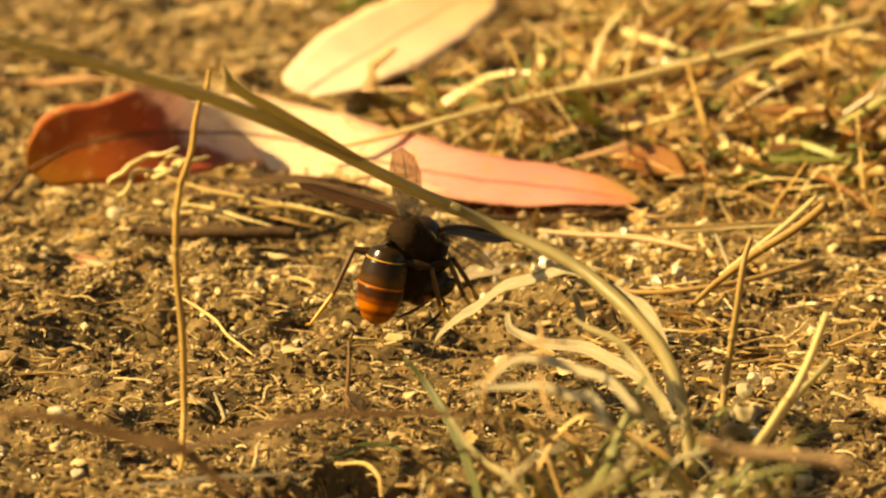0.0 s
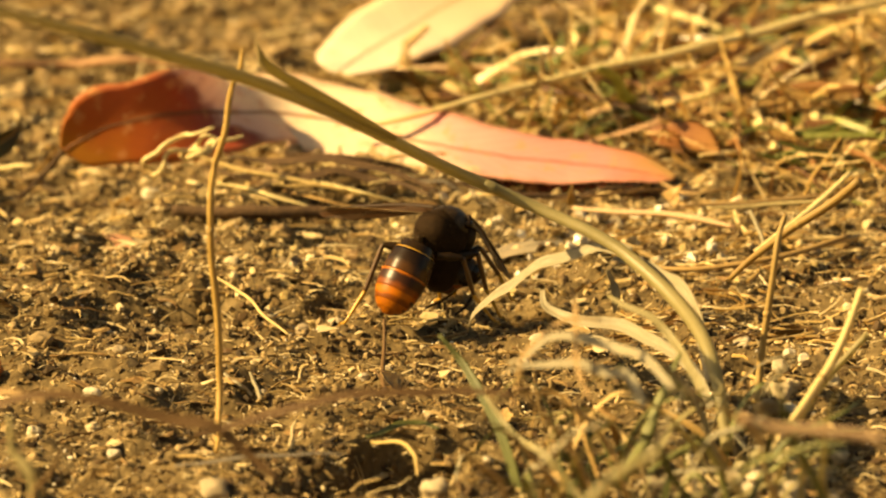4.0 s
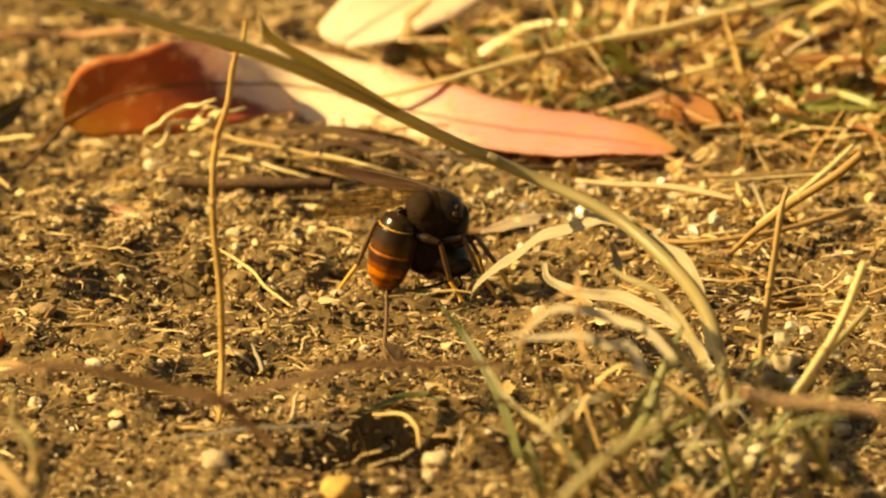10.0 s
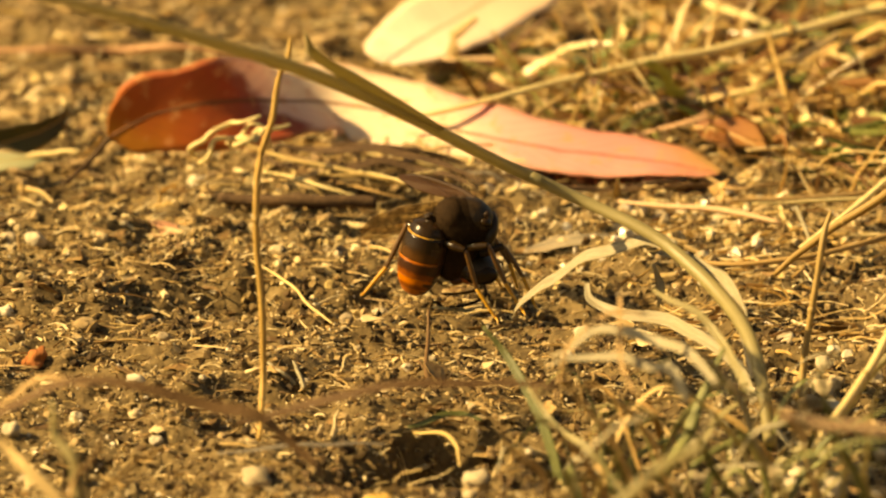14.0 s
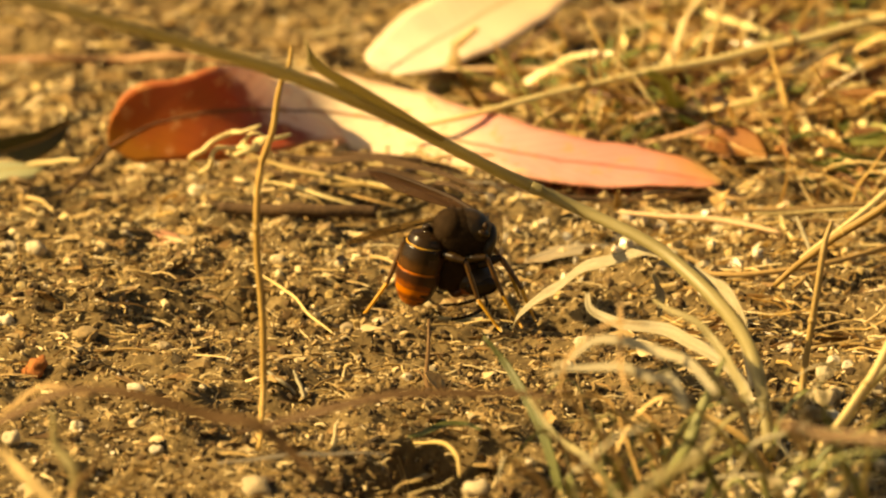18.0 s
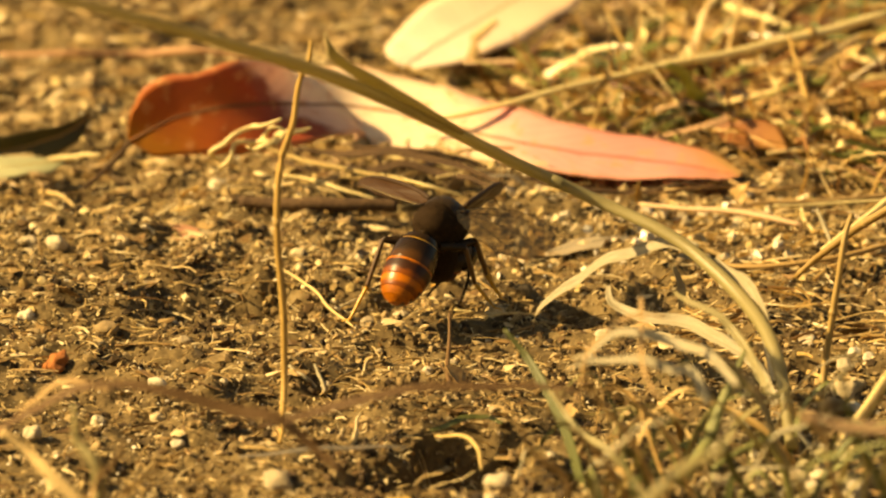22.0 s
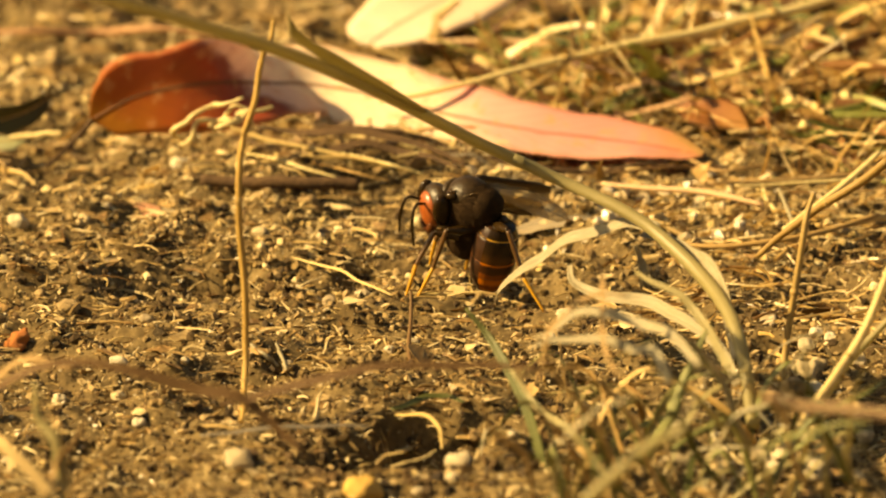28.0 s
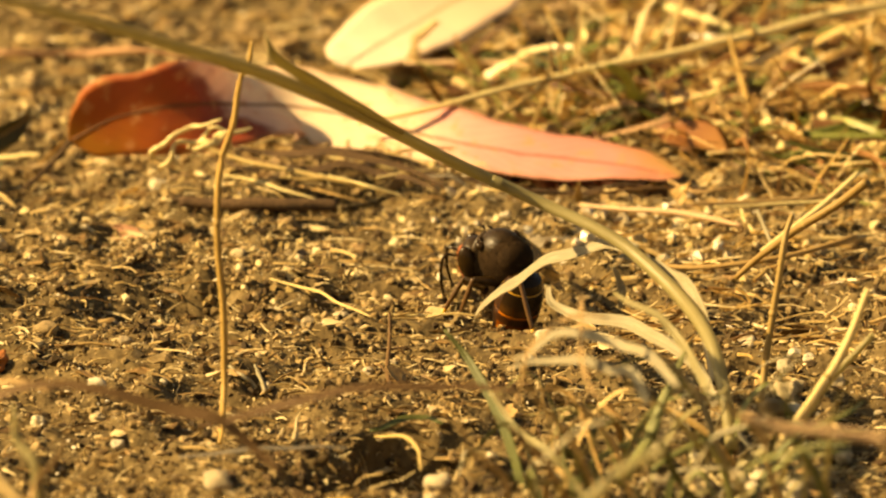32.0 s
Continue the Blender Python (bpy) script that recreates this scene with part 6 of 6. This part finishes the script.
# seconds; the thorax's place; nose up, side lean, heading (0: away from the lens, minus: to the right); bend of the abdomen
HORNET = [
    (0, 7.0, -36.6, 13.3, -17, 6, -48, 97),
    (0.6, 8.2, -36.0, 10.6, -21, 6, -44, 70),
    (1, 10.1, -35.3, 8.1, -24, 5, -40, 46),
    (1.5, 7.7, -35.5, 8.4, -22, 6, -48, 66),
    (2, 8.0, -36.1, 10.9, -19, 6, -52, 86),
    (2.5, 6.9, -36.4, 12.2, -2, 5, -28, 50),
    (3, 6.2, -36.3, 11.9, 12, 5, -12, 34),
    (3.5, 5.8, -36.2, 11.3, -0, 6, -26, 46),
    (5.5, 7.5, -36.3, 11.8, -19, 6, -54, 96),
    (6, 5.7, -36.2, 11.3, -20, 7, -56, 96),
    (6.3, 5.9, -36.1, 11.1, -14, 7, -58, 88),
    (6.5, 6.5, -36.0, 10.7, -8, 7, -62, 58),
    (6.8, 4.4, -35.9, 10.2, -14, 7, -64, 74),
    (7, 4.1, -35.9, 10.1, -19, 7, -66, 86),
    (7.5, 4.0, -36.0, 10.4, -21, 8, -70, 94),
    (8, 3.5, -36.0, 10.4, -23, 8, -74, 98),
    (9, 4.3, -36.2, 11.4, -23, 8, -74, 100),
    (9.5, 3.9, -36.1, 10.8, -23, 8, -72, 100),
    (10, 4.5, -35.8, 9.8, -23, 8, -72, 100),
    (11, 3.8, -35.8, 9.8, -23, 8, -72, 101),
    (11.5, 4.2, -36.2, 11.4, -23, 8, -72, 100),
    (12, 3.7, -36.2, 11.3, -23, 8, -74, 101),
    (12.5, 2.2, -36.5, 13.0, -22, 8, -70, 101),
    (13, -0.8, -36.6, 13.5, -21, 7, -62, 101),
    (13.5, 1.2, -36.3, 12.0, -23, 8, -74, 102),
    (14, 2.6, -36.3, 11.7, -23, 8, -74, 102),
    (14.5, 2.9, -36.2, 11.5, -23, 8, -72, 102),
    (16.5, 0.5, -36.1, 11.2, -22, 7, -66, 102),
    (17, -0.6, -36.2, 11.3, -21, 7, -64, 102),
    (17.5, -0.3, -36.3, 11.7, -22, 8, -70, 102),
    (18, 2.3, -36.2, 11.5, -23, 8, -76, 102),
    (19, 1.8, -36.0, 10.7, -23, 8, -74, 102),
    (19.5, 1.4, -36.3, 11.9, -22, 8, -70, 102),
    (20, -0.8, -36.2, 11.4, -21, 7, -60, 102),
    (20.5, -2.5, -36.2, 11.4, -20, 6, -48, 102),
    (21, -3.8, -36.4, 12.4, -19, 5, -42, 102),
    (21.5, -3.2, -36.5, 12.7, -16, 5, -36, 80),
    (22, -3.5, -36.3, 11.9, -5, 4, -27, 48),
    (22.5, -1.9, -36.1, 11.2, -14, 5, -36, 72),
    (23, 1.6, -36.0, 10.5, -16, 5, -42, 88),
    (23.5, 1.6, -36.1, 10.8, -19, 3, -24, 94),
    (24, 3.3, -36.4, 12.4, -22, 2, -12, 98),
    (24.5, 4.4, -35.9, 9.9, -20, -0, 0, 98),
    (26.5, 4.2, -35.7, 9.0, 2, -6, 44, 94),
    (27, 6.7, -36.1, 10.8, 7, -6, 52, 98),
    (27.5, 6.4, -36.1, 11.1, 8, -7, 55, 98),
    (28, 6.5, -36.3, 11.7, 8, -7, 56, 99),
    (28.5, 6.2, -36.1, 11.1, 7, -7, 56, 98),
    (29, 7.4, -36.1, 11.2, 5, -6, 54, 98),
    (29.5, 8.6, -36.1, 11.0, -1, -6, 48, 95),
    (30, 8.5, -36.0, 10.3, -1, -6, 48, 94),
    (31, 8.6, -35.4, 7.9, 2, -6, 46, 98),
    (31.5, 10.4, -35.4, 7.6, 4, -5, 42, 104),
    (32, 13.8, -35.2, 7.0, 6, -5, 38, 110),
]
# wings: seconds; front left twist, lift, sweep; front right; rear left; rear right
WINGS = [
    (0.0, (27, 0, 22), (25, -1, 105), (-33, 19, -49), (33, 5, 112)),
    (0.6, (20, 15, -2), (21, -8, 106), (-32, 29, -48), (20, -4, 113)),
    (1.0, (1, 34, -24), (11, -15, 119), (-33, 39, -36), (11, -9, 113)),
    (1.5, (26, 5, -12), (24, -4, 107), (-25, 24, -33), (33, 2, 115)),
    (2.0, (35, -1, 36), (32, 14, 122), (-32, 9, -28), (43, 9, 114)),
    (2.5, (28, -4, -5), (55, 44, 95), (-24, 5, -53), (68, 30, 101)),
    (3.0, (23, -29, -29), (78, 68, 62), (-13, -4, -65), (72, 55, 38)),
    (3.5, (30, -15, -5), (64, 46, 91), (2, -5, -36), (80, 38, 107)),
    (6.0, (40, -14, 33), (34, 8, 126), (-18, -25, 41), (100, -2, 131)),
    (8.0, (45, -20, 53), (37, 14, 168), (-9, -35, 51), (80, 2, 150)),
    (10.0, (34, -14, 34), (37, 13, 166), (-20, -41, 39), (64, 0, 152)),
    (13.0, (41, -12, 14), (38, 9, 157), (-2, -46, 19), (67, -3, 143)),
    (17.0, (34, -10, 27), (50, 8, 157), (7, -42, 24), (66, -3, 145)),
    (19.0, (31, -7, 49), (71, 8, 164), (6, -41, 46), (64, 1, 154)),
    (20.0, (36, -9, 18), (53, -10, 137), (1, -6, -21), (58, 19, 117)),
    (21.0, (34, -1, -23), (90, -16, 115), (-3, 1, -37), (70, 7, 78)),
    (22.0, (48, -1, -33), (108, -3, 99), (-6, -7, -51), (71, 5, 67)),
    (22.5, (35, 3, -18), (112, -15, 109), (10, -8, -48), (81, 0, 86)),
    (23.0, (24, -2, -17), (114, -20, 118), (30, -10, -45), (88, 9, 108)),
    (23.5, (5, 21, -41), (125, -15, 76), (78, -18, -40), (63, -23, 96)),
    (24.0, (-22, 26, -58), (134, -16, 74), (110, -24, -33), (32, -35, 129)),
    (24.5, (-38, 25, -64), (140, -20, 64), (101, -5, -45), (44, -30, 84)),
    (25.5, (-93, 20, -133), (142, 9, 31), (110, -35, -101), (9, -7, 47)),
    (26.5, (-126, -12, -169), (135, 19, 6), (162, -37, -155), (13, 18, 16)),
    (28.0, (-151, -28, 171), (142, 21, -10), (-149, -30, -176), (31, 24, -4)),
    (29.2, (-176, -7, -157), (140, 15, -12), (-149, -27, -170), (26, 17, -1)),
    (29.6, (144, -5, -132), (141, 12, -16), (-148, -24, -168), (26, 14, 0)),
    (30.0, (143, -17, -116), (139, 8, -27), (-144, -23, -171), (23, 11, -3)),
    (30.8, (104, -6, -141), (143, 15, -6), (-148, -26, -167), (29, 17, 8)),
    (31.4, (162, -19, -157), (159, 26, 15), (-156, -29, -159), (42, 24, 22)),
    (32.0, (145, -31, -159), (-174, 34, 33), (-171, -36, -151), (63, 31, 34)),
]


HEAD = [(0.0, -62, 0, -3.0), (6.0, -70, -6, -3.2), (9.0, -62, 4, -3.0), (13.0, -70, -4, -3.2), (17.0, -62, 4, -3.0), (19.0, -70, 0, -3.2), (22.0, -60, 0, -2.8), (24.5, -30, 0, -1.2), (26.5, -10, 25, -0.4), (28.0, -8, 56, 0.0), (30.0, -20, 44, -0.6), (32.0, -14, 40, -0.4)]  # seconds, stoop, turn, drop


def lying(a, b):
    """The pose of a straw that lies from a to b (mm)."""
    ab = Vector(b) - Vector(a)
    mid = (Vector(a) + Vector(b)) * 0.5 * MM
    return pose(mid.x, mid.y, mid.z, 0, -math.degrees(math.atan2(ab.z, math.hypot(ab.x, ab.y))), math.degrees(math.atan2(ab.y, ab.x)))


FIRST_LIE = lying((-24.6, -19.7, 0.9), (-17.0, -35.5, -1.0))
NEXT_LIE = lying((-21.7, -16.6, 0.9), (-4.9, -39.9, 0.4))
LAST_LIE = lying((-17.8, -19.5, 0.0), (-5.7, -40.6, 0.9))
FIRST_REST = lying((0.3, -35.8, -0.4), (8.2, -34.1, -1.9))
NEXT_REST = lying((-3.1, -38.0, -0.1), (8.6, -33.4, -2.1))
dragged_straw = stem("straw", [(-14, -0.3, 0), (-7, 0.5, 0.2), (0, 0.2, 0.4), (7, -0.6, 0.2), (14, 0.2, 0)], [0.25, 0.4, 0.45, 0.4, 0.22], STRAW, "light thin straw dragged by the hornet", "straw", jitter=0.12)
kicked_straw = stem("straw", [(-6, 0.2, 0), (-1, -0.2, 0.2), (3, 0, 0.1), (6, 0.3, 0)], [0.35, 0.55, 0.5, 0.3], STRAW_LIGHT, "thin golden straw under the hornet", "straw", jitter=0.06)


def motions():
    walk(hornet, [(t, pose(x * MM, y * MM, z * MM, nose, lean, heading)) for t, x, y, z, nose, lean, heading, bend in HORNET])
    walk(abdomen, [(t, pose(0, -4.6 * MM, -1.0 * MM, bend, 0, 0)) for t, x, y, z, nose, lean, heading, bend in HORNET])
    walk(hornet_head, [(t, pose(0, 3.9 * MM, drop * MM, stoop, 0, turned)) for t, stoop, turned, drop in HEAD])
    # straws that the hornet drags about
    walk(dragged_straw, [(0, FIRST_LIE), (22.8, FIRST_LIE), (23.3, NEXT_LIE), (24.6, NEXT_LIE), (26.2, LAST_LIE), (32, LAST_LIE)])
    walk(kicked_straw, [(0, FIRST_REST), (22.8, FIRST_REST), (23.3, NEXT_REST), (32, NEXT_REST)])
    step_dice = random.Random(9)
    for key, leg in legs.items():
        swing = 20 if key[0] == "left" else 0  # set back after the turn
        # the legs stay level under the body as it tips
        walk(leg, [(t, pose(0, 0, 0, -(21 + nose) + step_dice.uniform(-4, 4), -0.7 * lean + step_dice.uniform(-2, 2), step_dice.uniform(-5, 5) + (swing if t > 25 else 0))) for t, x, y, z, nose, lean, heading, bend in HORNET])
    for side, s, front, rear in (("left", -1, 1, 3), ("right", 1, 2, 4)):
        walk(wings[side][0], [(row[0], pose(2.8 * s * MM, 1.8 * MM, 2.9 * MM, *row[front])) for row in WINGS])
        walk(wings[side][1], [(row[0], pose(2.6 * s * MM, -0.2 * MM, 2.6 * MM, *row[rear])) for row in WINGS])


motions()
